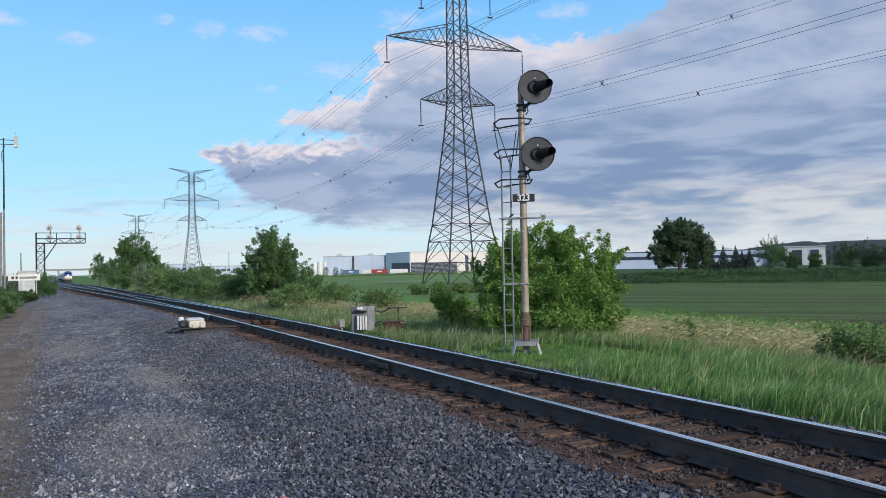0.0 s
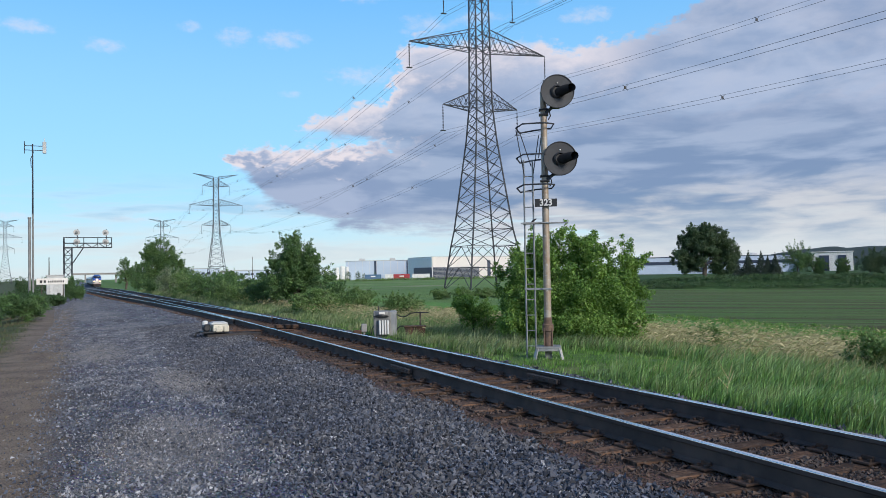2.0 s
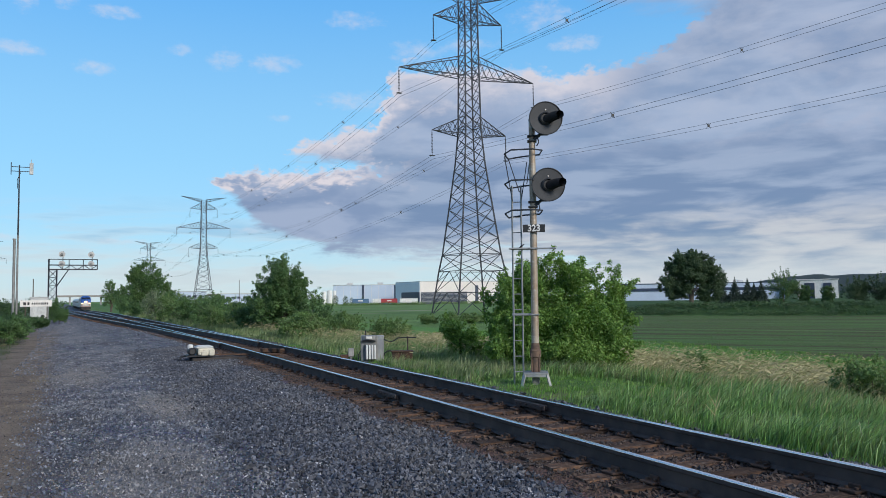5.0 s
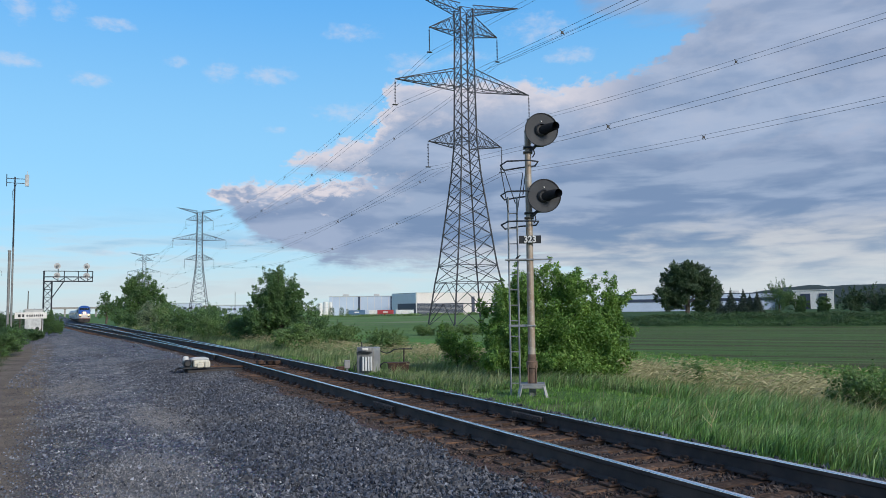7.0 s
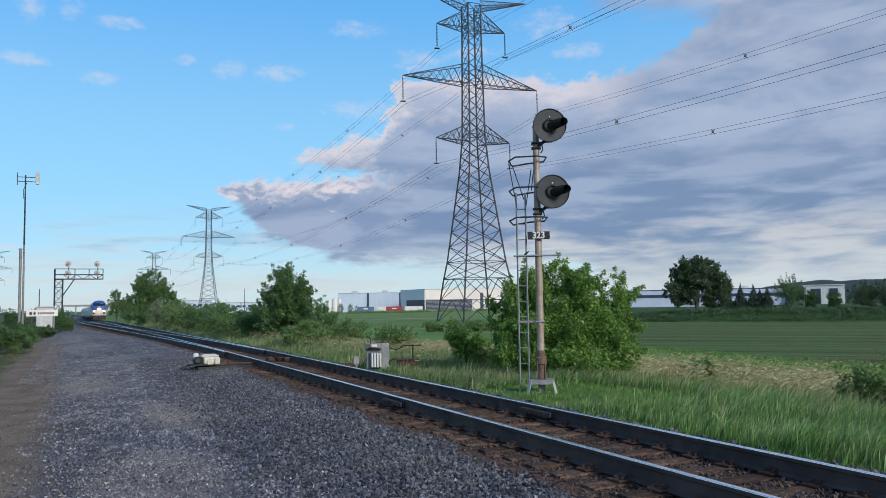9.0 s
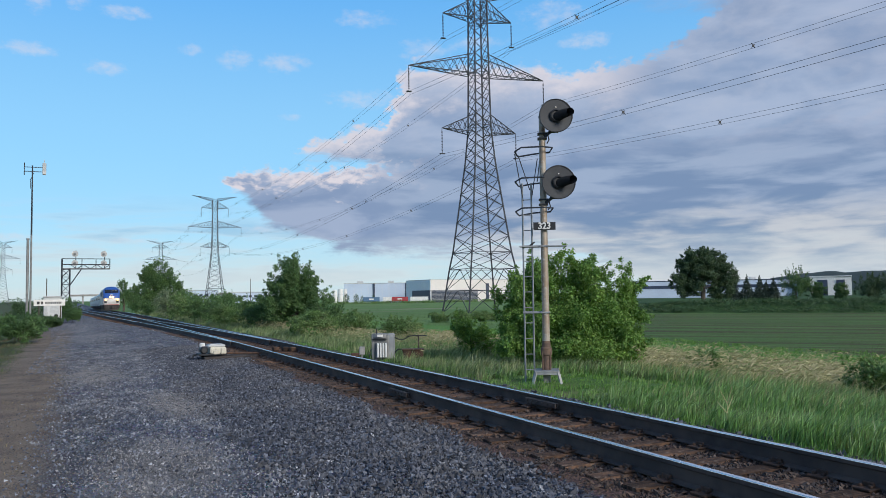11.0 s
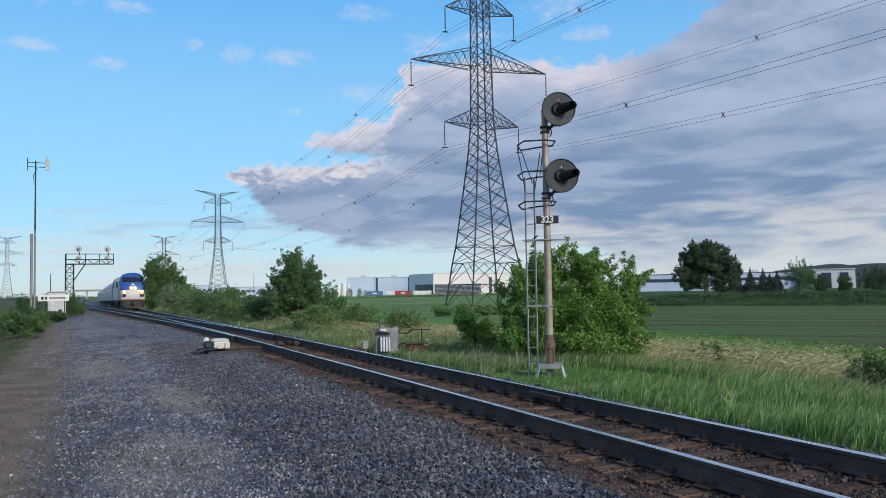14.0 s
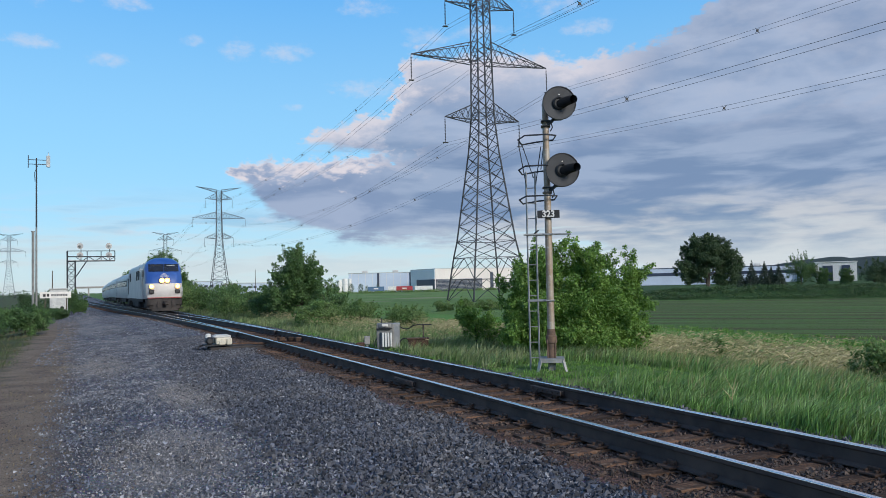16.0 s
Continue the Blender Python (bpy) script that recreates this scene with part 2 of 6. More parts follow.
def ground_material():
    """Gravel lot, stained ballast, mown verge, crop field with rows: one sheet, parted by place with ragged borders."""
    m, n, b = material("ground_cover", 0.95, 0.0, 0.2)
    p = n.node("ShaderNodeTexCoord").outputs["Object"]
    x, y, z = n.split(p)
    big = n.noise(p, 0.22, 5, 0.6)
    mid = n.noise(p, 1.3, 5, 0.6)
    fine = n.noise(p, 30.0, 4, 0.65)
    grit = n.noise(p, 85.0, 3, 0.6)
    vor = n.node("ShaderNodeTexVoronoi")
    n.link(p, vor.inputs["Vector"])
    vor.inputs["Scale"].default_value = 48.0
    stone = n.mix(0.8, n.mix(n.step(fine, 0.40, 0.62), (0.018, 0.024, 0.038), (0.140, 0.160, 0.210)), n.mix(0.6, (0.5, 0.5, 0.5), vor.outputs["Color"]), "OVERLAY")
    stone = n.mix(n.step(grit, 0.66, 0.74), stone, (0.32, 0.32, 0.33))
    dust = n.mix(n.step(n.math("MULTIPLY_ADD", grit, 0.5, n.math("MULTIPLY", fine, 0.5)), 0.36, 0.62), (0.092, 0.094, 0.104), (0.300, 0.286, 0.280))
    lot = n.mix(n.math("MULTIPLY", n.step(n.math("MULTIPLY_ADD", fine, 0.25, n.math("MULTIPLY", mid, 0.75)), 0.47, 0.60), n.step(big, 0.40, 0.56)), stone, dust)
    ragged_edge = n.math("MULTIPLY_ADD", n.math("ADD", mid, fine), 1.7, -1.7)
    for cx, cy, wx, wy in DUSTY:
        u_, v_ = n.math("MULTIPLY_ADD", x, 1 / wx, -cx / wx), n.math("MULTIPLY_ADD", y, 1 / wy, -cy / wy)
        spot = n.math("ADD", n.math("SQRT", n.math("ADD", n.math("MULTIPLY", u_, u_), n.math("MULTIPLY", v_, v_))), ragged_edge)
        lot = n.mix(n.math("MULTIPLY", n.math("SUBTRACT", 1.0, n.step(spot, 0.35, 1.15)), 0.8), lot, dust)
    wet = n.step(n.noise(n.xyz(x, n.math("MULTIPLY", y, 0.4), 3.0), 0.55, 3), 0.55, 0.68)
    lot = n.mix(n.math("MULTIPLY", wet, 0.55), lot, (0.035, 0.037, 0.045))
    rust = n.mix(n.step(fine, 0.35, 0.65), (0.040, 0.026, 0.020), (0.165, 0.086, 0.050))
    jag = n.math("MULTIPLY_ADD", mid, 1.0, -0.5)
    bed = n.math("MULTIPLY", n.step(n.math("ADD", x, n.math("MULTIPLY", jag, 0.7)), 4.15, 4.55), n.math("SUBTRACT", 1.0, n.step(x, 7.1, 7.5)))
    near = n.math("SUBTRACT", 1.0, n.step(y, 30.0, 60.0))
    col = n.mix(n.math("MULTIPLY", bed, n.math("MULTIPLY", near, 0.85)), lot, rust)
    # brown earth and dry grass at the edge of the lot
    earth = n.mix(n.step(n.math("MULTIPLY_ADD", fine, 0.65, n.math("MULTIPLY", mid, 0.35)), 0.38, 0.60), (0.100, 0.076, 0.060), (0.235, 0.185, 0.138))
    edge = n.math("ADD", n.math("ADD", x, n.math("MULTIPLY", y, 0.012)), n.math("MULTIPLY", jag, 1.1))
    col = n.mix(n.math("MULTIPLY", n.math("SUBTRACT", 1.0, n.step(edge, -0.65, 0.05)), n.math("SUBTRACT", 1.0, n.step(y, 48.0, 75.0))), col, earth)
    green = n.mix(mid, (0.055, 0.120, 0.026), (0.115, 0.195, 0.055))
    scruff = n.mix(n.step(fine, 0.40, 0.60), (0.050, 0.050, 0.028), (0.085, 0.115, 0.042))
    leftg = n.math("SUBTRACT", 1.0, n.step(n.math("ADD", n.math("MULTIPLY_ADD", y, 0.021, x), n.math("MULTIPLY", jag, 1.5)), -2.3, -1.3))
    col = n.mix(leftg, col, scruff)
    # verge to the right of the rails, then the field
    verge = n.step(n.math("ADD", x, n.math("MULTIPLY", jag, 0.5)), 7.75, 8.15)
    col = n.mix(verge, col, n.mix(n.step(big, 0.4, 0.6), green, (0.13, 0.15, 0.06)))
    farside = n.step(y, 60.0, 130.0)
    col = n.mix(n.math("MULTIPLY", farside, n.step(n.math("ADD", x, n.math("MULTIPLY_ADD", y, 0.017, jag)), 7.6, 8.6)), col, green)
    rowc = n.math("SINE", n.math("MULTIPLY", n.math("ADD", n.math("MULTIPLY", x, 0.745), n.math("MULTIPLY", y, 0.667)), 4.2))
    deep = n.math("ADD", n.math("MULTIPLY", x, 0.745), n.math("MULTIPLY", y, 0.667))
    wide = n.math("SUBTRACT", n.math("MULTIPLY", x, 0.667), n.math("MULTIPLY", y, 0.745))
    lines = n.noise(n.xyz(n.math("MULTIPLY", wide, 0.06), n.math("MULTIPLY", deep, 0.55), 1.0), 1.0, 6, 0.7, 0.5)
    soil = n.mix(n.step(lines, 0.40, 0.60), (0.050, 0.052, 0.024), (0.115, 0.100, 0.050))
    crop = n.mix(n.step(n.math("ADD", n.math("MULTIPLY", rowc, 0.06), n.noise(n.xyz(n.math("MULTIPLY", wide, 0.035), n.math("MULTIPLY", deep, 0.30), 5.0), 1.0, 7, 0.8, 0.4)), 0.34, 0.56), soil, n.mix(n.noise(p, 2.2, 3), (0.046, 0.112, 0.024), (0.100, 0.185, 0.048)))
    lush = n.mix(n.noise(p, 0.09, 4), (0.120, 0.215, 0.055), (0.165, 0.265, 0.085))
    far_l = n.step(n.math("SUBTRACT", y, n.math("MULTIPLY", x, 1.15)), 2.0, 22.0)
    drill = n.noise(n.xyz(n.math("MULTIPLY", wide, 0.006), n.math("MULTIPLY", deep, 0.30), 9.0), 1.0, 4, 0.65)
    crop = n.mix(n.math("MULTIPLY", n.math("SUBTRACT", 1.0, n.step(drill, 0.42, 0.52)), 0.80), crop, n.mix(n.noise(p, 3.0, 3), (0.038, 0.036, 0.018), (0.095, 0.078, 0.042)))
    crop = n.mix(n.math("MULTIPLY", n.step(drill, 0.54, 0.62), 0.55), crop, (0.130, 0.215, 0.065))
    pale_strip = n.math("MULTIPLY", n.step(n.noise(n.xyz(n.math("MULTIPLY", wide, 0.020), n.math("MULTIPLY", deep, 0.10), 15.0), 1.0, 3, 0.5), 0.60, 0.66), n.step(deep, 80.0, 100.0))
    lush = n.mix(pale_strip, lush, (0.300, 0.290, 0.190))
    lush = n.mix(n.math("MULTIPLY", n.step(n.noise(n.xyz(n.math("MULTIPLY", wide, 0.010), n.math("MULTIPLY", deep, 0.09), 3.0), 1.0, 5, 0.65), 0.44, 0.58), 0.65), lush, (0.085, 0.150, 0.040))
    crop = n.mix(n.math("MULTIPLY", far_l, 0.9), crop, lush)
    fld = n.step(n.math("ADD", x, n.math("MULTIPLY", jag, 1.5)), 25.0, 27.5)
    band = n.math("SUBTRACT", 1.0, n.step(x, 30.5, 33.0))
    crop = n.mix(n.math("MULTIPLY", band, 0.85), crop, n.mix(mid, (0.085, 0.200, 0.038), (0.125, 0.260, 0.058)))
    col = n.mix(fld, col, crop)
    bankside = n.math("MULTIPLY", n.step(deep, 117.5, 119.0), n.step(n.math("MULTIPLY_ADD", y, -0.62, x), 8.0, 20.0))
    col = n.mix(bankside, col, n.mix(mid, (0.022, 0.056, 0.016), (0.050, 0.100, 0.030)))
    col = n.mix(0.30, col, n.mix(big, (0.55, 0.55, 0.55), (1.3, 1.3, 1.3)), "MULTIPLY")
    n.link(col, b.inputs["Base Color"])
    bump(n, b, n.math("ADD", n.math("MULTIPLY", fine, 0.6), n.math("MULTIPLY", vor.outputs["Distance"], 0.5)), 0.8, 0.03)
    return m


M_GROUND = ground_material()
M_STONE = island("ballast_stone", [(0.014, 0.017, 0.026), (0.098, 0.108, 0.138), (0.026, 0.027, 0.033), (0.145, 0.148, 0.165)], 0.8, 0.45)
M_CHIP = island("gravel_chips", [(0.020, 0.026, 0.042), (0.150, 0.166, 0.208), (0.060, 0.066, 0.080), (0.330, 0.335, 0.355)], 0.85, 0.55, 0.0, 2.6)
M_DIRTY = island("rusty_stone", [(0.028, 0.022, 0.021), (0.095, 0.064, 0.050), (0.045, 0.038, 0.038), (0.085, 0.064, 0.054)], 0.9, 0.4)
def tie_material():
    """Weathered creosoted timber: grain along the tie, split and stained, each tie its own tone."""
    m, n, b = material("tie_timber", 0.92, 0.0, 0.25)
    p = n.node("ShaderNodeTexCoord").outputs["Object"]
    x, y, z = n.split(p)
    shift = n.math("MULTIPLY", n.node("ShaderNodeObjectInfo").outputs["Random"], 40.0)
    grain = n.noise(n.xyz(n.math("MULTIPLY_ADD", x, 2.2, shift), n.math("MULTIPLY", y, 55.0), z), 1.0, 6, 0.65)
    stain = n.noise(n.xyz(n.math("ADD", x, shift), y, z), 3.2, 5, 0.6)
    col = n.mix(n.step(grain, 0.34, 0.68), (0.022, 0.015, 0.012), (0.150, 0.086, 0.054))
    col = n.mix(n.math("MULTIPLY", n.step(stain, 0.50, 0.66), 0.75), col, (0.030, 0.021, 0.018))
    col = n.mix(n.math("MULTIPLY", n.step(n.noise(p, 9.0, 3), 0.58, 0.70), 0.6), col, (0.205, 0.150, 0.110))
    g = n.math("MULTIPLY_ADD", n.node("ShaderNodeObjectInfo").outputs["Random"], 0.9, 0.55)
    n.link(n.mix(1.0, col, n.xyz(g, g, g), "MULTIPLY"), b.inputs["Base Color"])
    bump(n, b, grain, 0.9, 0.02)
    return m


M_TIE = tie_material()
M_PLATE = worn("rusted_plate", (0.055, 0.033, 0.024), (0.130, 0.070, 0.042), 8.0, 0.85, 0.1, None, 60, bumpy=0.4, per=0.2)
M_RAIL = worn("rail_side", (0.048, 0.039, 0.037), (0.088, 0.067, 0.058), 2.0, 0.9, 0.0, None, 50)
M_HEAD = worn("rail_head", (0.88, 0.85, 0.84), (0.76, 0.72, 0.71), 0.6, 0.22, 1.0, (0.92, 0.90, 0.89), 90, bumpy=0.0)
M_GALV = worn("galvanised_steel", (0.30, 0.31, 0.32), (0.42, 0.42, 0.41), 2.5, 0.5, 0.6, None, 40, bumpy=0.08)
M_LATTICE = worn("lattice_steel", (0.020, 0.025, 0.034), (0.040, 0.046, 0.058), 0.8, 0.65, 0.2, None, 10, bumpy=0)
M_MAST = worn("weathered_mast", (0.36, 0.33, 0.28), (0.26, 0.19, 0.13), 1.6, 0.55, 0.3, (0.42, 0.40, 0.37), 18, bumpy=0.1)
M_BLACK = worn("black_paint", (0.010, 0.011, 0.013), (0.022, 0.023, 0.026), 3.0, 0.55, 0, None, 40, bumpy=0.05)
M_TARGET = worn("dusty_black_target", (0.017, 0.019, 0.024), (0.036, 0.040, 0.048), 2.2, 0.5, 0, None, 30, bumpy=0.05)
M_PALE = worn("pale_paint", (0.50, 0.51, 0.50), (0.36, 0.37, 0.37), 2.5, 0.6, 0, (0.28, 0.27, 0.25), 14, bumpy=0.1)
M_WHITE = worn("white_paint", (0.74, 0.74, 0.72), (0.60, 0.60, 0.58), 2.0, 0.55, 0, None, 25, bumpy=0.05)
M_SIGN = worn("sign_white", (0.78, 0.76, 0.72), (0.66, 0.63, 0.58), 2.0, 0.6, 0, None, 25, bumpy=0.03)
M_GREYBOX = worn("grey_cabinet", (0.16, 0.165, 0.165), (0.25, 0.25, 0.24), 2.5, 0.6, 0.1, None, 22, bumpy=0.1)
M_CONC = worn("concrete", (0.36, 0.35, 0.33), (0.25, 0.24, 0.23), 2.0, 0.9, 0, None, 30, bumpy=0.3)
M_BARK = worn("bark", (0.06, 0.048, 0.038), (0.12, 0.10, 0.08), 6.0, 0.95, 0, None, 30, bumpy=0.8)


# ---------------------------------------------------------------- mesh helpers
class Geo:
    """Collects vertices and faces of one mesh."""

    def __init__(self):
        self.v, self.f = [], []

    def add(self, verts, faces):
        k = len(self.v)
        self.v += [tuple(p) for p in verts]
        self.f += [tuple(i + k for i in q) for q in faces]
        return self

    def box(self, c, s, bevel=0.0, m=None):
        """Box of size s round c; with bevel its edges are chamfered."""
        h = [a / 2 for a in s]
        if bevel <= 0:
            vs = [(sx * h[0], sy * h[1], sz * h[2]) for sx in (-1, 1) for sy in (-1, 1) for sz in (-1, 1)]
            fs = [(0, 1, 3, 2), (4, 6, 7, 5), (0, 4, 5, 1), (2, 3, 7, 6), (0, 2, 6, 4), (1, 5, 7, 3)]
        else:
            g = [max(a - bevel, a * 0.2) for a in h]
            vs, ix = [], {}
            for sx in (-1, 1):
                for sy in (-1, 1):
                    for sz in (-1, 1):
                        for ax in range(3):
                            q = [g[0], g[1], g[2]]
                            q[ax] = h[ax]
                            ix[sx, sy, sz, ax] = len(vs)
                            vs.append((sx * q[0], sy * q[1], sz * q[2]))
            fs = []
            for ax in range(3):
                u, w = [k for k in range(3) if k != ax]
                for s0 in (-1, 1):
                    quad = []
                    for a, b in ((-1, -1), (1, -1), (1, 1), (-1, 1)):
                        k = [0, 0, 0]
                        k[ax], k[u], k[w] = s0, a, b
                        quad.append(ix[k[0], k[1], k[2], ax])
                    fs.append(quad if (s0 > 0) == (ax != 1) else quad[::-1])
                for a in (-1, 1):
                    for b in (-1, 1):
                        k0, k1 = [0, 0, 0], [0, 0, 0]
                        k0[ax], k1[ax] = -1, 1
                        k0[u] = k1[u] = a
                        k0[w] = k1[w] = b
                        quad = [ix[(*k0, u)], ix[(*k1, u)], ix[(*k1, w)], ix[(*k0, w)]]
                        fs.append(quad if (a * b > 0) == (ax != 1) else quad[::-1])
            for sx in (-1, 1):
                for sy in (-1, 1):
                    for sz in (-1, 1):
                        tri = [ix[sx, sy, sz, 0], ix[sx, sy, sz, 1], ix[sx, sy, sz, 2]]
                        fs.append(tri if sx * sy * sz > 0 else tri[::-1])
        c = Vector(c)
        return self.add([((m @ Vector(p)) if m else Vector(p)) + c for p in vs], fs)

    def tube(self, p, q, r0, r1=None, n=8, caps=True):
        p, q = Vector(p), Vector(q)
        r1 = r0 if r1 is None else r1
        d = (q - p).normalized()
        a = d.orthogonal().normalized()
        b = d.cross(a)
        vs = []
        for c, r in ((p, r0), (q, r1)):
            vs += [c + (a * math.cos(2 * math.pi * i / n) + b * math.sin(2 * math.pi * i / n)) * r for i in range(n)]
        fs = [(i, (i + 1) % n, n + (i + 1) % n, n + i) for i in range(n)]
        if caps:
            fs += [tuple(range(n))[::-1], tuple(range(n, 2 * n))]
        return self.add(vs, fs)

    def pipe(self, pts, r, n=6):
        """One bent tube through the points."""
        ps = [Vector(p) for p in pts]
        a = (ps[1] - ps[0]).orthogonal().normalized()
        rings = []
        for i, p in enumerate(ps):
            d = (ps[min(i + 1, len(ps) - 1)] - ps[max(i - 1, 0)]).normalized()
            a = (a - d * a.dot(d)).normalized()
            b = d.cross(a)
            rings.append([p + (a * math.cos(2 * math.pi * k / n) + b * math.sin(2 * math.pi * k / n)) * r for k in range(n)])
        return self.loft(rings)

    def bar(self, p, q, w, h=None, up=(0, 0, 1)):
        """Square bar from p to q."""
        p, q = Vector(p), Vector(q)
        h = w if h is None else h
        d = (q - p).normalized()
        a = d.cross(Vector(up))
        a = (a if a.length > 1e-3 else d.orthogonal()).normalized()
        b = d.cross(a)
        vs = [c + a * sx * w / 2 + b * sy * h / 2 for c in (p, q) for sx, sy in ((-1, -1), (1, -1), (1, 1), (-1, 1))]
        return self.add(vs, [(0, 1, 5, 4), (1, 2, 6, 5), (2, 3, 7, 6), (3, 0, 4, 7), (3, 2, 1, 0), (4, 5, 6, 7)])

    def loft(self, rings, closed=True, caps=True):
        k, n = len(rings), len(rings[0])
        vs = [p for r in rings for p in r]
        fs = []
        for j in range(k - 1):
            for i in range(n if closed else n - 1):
                fs.append((j * n + i, j * n + (i + 1) % n, (j + 1) * n + (i + 1) % n, (j + 1) * n + i))
        if caps:
            fs += [tuple(range(n))[::-1], tuple(range((k - 1) * n, k * n))]
        return self.add(vs, fs)

    def lathe(self, prof, m, n=24):
        """Turn a profile of (radius, height) round z, then place it by m."""
        rings = [[m @ Vector((r * math.cos(2 * math.pi * i / n), r * math.sin(2 * math.pi * i / n), h)) for i in range(n)] for r, h in prof]
        return self.loft(rings)

    def mesh(self, name, mat, smooth=False):
        me = bpy.data.meshes.new(name)
        me.from_pydata(self.v, [], self.f)
        me.materials.append(mat)
        if smooth:
            me.polygons.foreach_set("use_smooth", [True] * len(me.polygons))
        me.update()
        return me


def part(name, geo, mat, parent=None, label="", smooth=False, at=None, kind=""):
    ob = new(name, geo if isinstance(geo, bpy.types.Mesh) else geo.mesh(name, mat, smooth))
    if smooth and not isinstance(geo, bpy.types.Mesh):
        ob.data.set_sharp_from_angle(angle=radians(40))
    if parent is not None:
        ob.parent = parent
    if at is not None:
        ob.matrix_basis = at
    return tagged(ob, label, kind=kind)


def thing(name, at, label, category, group="", kind=""):
    ob = new(name)
    ob.empty_display_size = 0.2
    ob.matrix_basis = at
    return tagged(ob, label, category, group, kind)


def numpy_mesh(name, verts, faces, mat, smooth=False):
    """verts (n, 3), faces (m, k) arrays."""
    me = bpy.data.meshes.new(name)
    n, k = faces.shape
    me.vertices.add(len(verts))
    me.vertices.foreach_set("co", np.asarray(verts, dtype=np.float32).ravel())
    me.loops.add(n * k)
    me.loops.foreach_set("vertex_index", faces.astype(np.int32).ravel())
    me.polygons.add(n)
    me.polygons.foreach_set("loop_start", np.arange(0, n * k, k, dtype=np.int32))
    me.materials.append(mat)
    me.update(calc_edges=True)
    if smooth:
        me.polygons.foreach_set("use_smooth", [True] * n)
    else:
        me.shade_flat()
    return me


def smooth_step(x, lo, hi):
    t = np.clip((x - lo) / (hi - lo), 0, 1)
    return t * t * (3 - 2 * t)


# ---------------------------------------------------------------- ground
def berm_line(x, y):
    """Signed distance, in metres, beyond the foot of the far bank."""
    return (x * 0.745 + y * 0.667) - 118.5


def line_dip(y):
    """The line falls gently towards the far curve."""
    return -1.1 * smooth_step(np.asarray(y, float), 90.0, 300.0)


def ground_z(x, y):
    x, y = np.asarray(x, float), np.asarray(y, float)
    bend = 0.0175 * np.clip(y - 30, 0, 500)
    z = -0.06 - 0.05 * smooth_step(x + bend, 7.3, 8.2) - 1.1 * smooth_step(x + bend, 9.8, 21.0)
    z = z - 0.10 * smooth_step(-(x + bend), -4.0, -2.0) - 0.25 * smooth_step(-(x + bend), 2.5, 5.0)
    b = berm_line(x, y)
    side = smooth_step(x - 0.62 * y, 8, 30)
    z = z + side * 1.45 * (smooth_step(b, 0, 5) - 0.35 * smooth_step(b, 9, 20))
    z = z + 0.012 * np.sin(x * 0.9 + y * 0.23) * np.sin(y * 0.41)
    z = z + 0.28 * smooth_step(x, 22, 40) * np.sin(x * 0.047 + 1) * np.sin(y * 0.031)
    return z + line_dip(y) * (1 - smooth_step(x, 14.0, 34.0))


def axis(marks):
    out = []
    for (a, n), (b, _) in zip(marks, marks[1:]):
        out += list(np.linspace(a, b, n, endpoint=False))
    return np.array(out + [marks[-1][0]])


def build_ground():
    xs = axis([(-4500, 12), (-400, 16), (-40, 30), (-6, 60), (12, 44), (32, 60), (150, 30), (500, 14), (4500, 1)])
    ys = axis([(-4500, 8), (-200, 12), (-10, 90), (30, 80), (150, 50), (500, 16), (4500, 1)])
    X, Y = np.meshgrid(xs, ys)
    V = np.c_[X.ravel(), Y.ravel(), ground_z(X, Y).ravel()]
    nx, ny = len(xs), len(ys)
    i, j = np.meshgrid(np.arange(nx - 1), np.arange(ny - 1))
    a = (j * nx + i).ravel()
    ob = new("ground", numpy_mesh("ground", V, np.c_[a, a + 1, a + nx + 1, a + nx], M_GROUND, True))
    tagged(ob, "dark gravel lot, grassy verge and green crop field", "ground", kind="structure")


build_ground()

# ---------------------------------------------------------------- tracks
GAUGE = 1.51            # between the middles of the rail heads
RAIL_TOP = 0.19
R_KNOTS = [(-60, 5.95), (24, 5.95), (38, 5.80), (52, 5.46), (66, 5.12), (90, 4.62), (120, 4.12), (153, 3.75), (213, 3.3), (291, 2.2), (400, 0.3), (700, -7.0)]
L_KNOTS = [(24, 5.95), (38, 5.60), (52, 4.87), (66, 3.98), (82, 2.92), (100, 1.90), (120, 0.92), (140, 0.20), (165, -0.40), (213, -1.35), (291, -2.9), (400, -5.3), (700, -12.8)]


def along(knots, y):
    """Smooth curve x(y) through the knots."""
    ks = np.array(knots, float)
    s = np.gradient(ks[:, 1], ks[:, 0])
    y = np.atleast_1d(np.asarray(y, float))
    i = np.clip(np.searchsorted(ks[:, 0], y) - 1, 0, len(ks) - 2)
    h = ks[i + 1, 0] - ks[i, 0]
    u = (y - ks[i, 0]) / h
    return ((2 * u**3 - 3 * u**2 + 1) * ks[i, 1] + (u**3 - 2 * u**2 + u) * h * s[i] + (-2 * u**3 + 3 * u**2) * ks[i + 1, 1] + (u**3 - u**2) * h * s[i + 1])


def track_pose(knots, y, z=0.0):
    x = along(knots, y)[0]
    d = along(knots, y + 2.0)[0] - along(knots, y - 2.0)[0]
    return pose(x, y, z + float(line_dip(y)), 0, 0, math.degrees(math.atan2(-d, 4.0)))


def rail_rings(knots, side, y0, y1, prof, step):
    ys = np.arange(y0, y1 + step, step)
    xs = along(knots, ys) + side * GAUGE / 2
    return [[(x + px, y, pz + dz) for px, pz in prof] for x, y, dz in zip(xs, ys, line_dip(ys))]


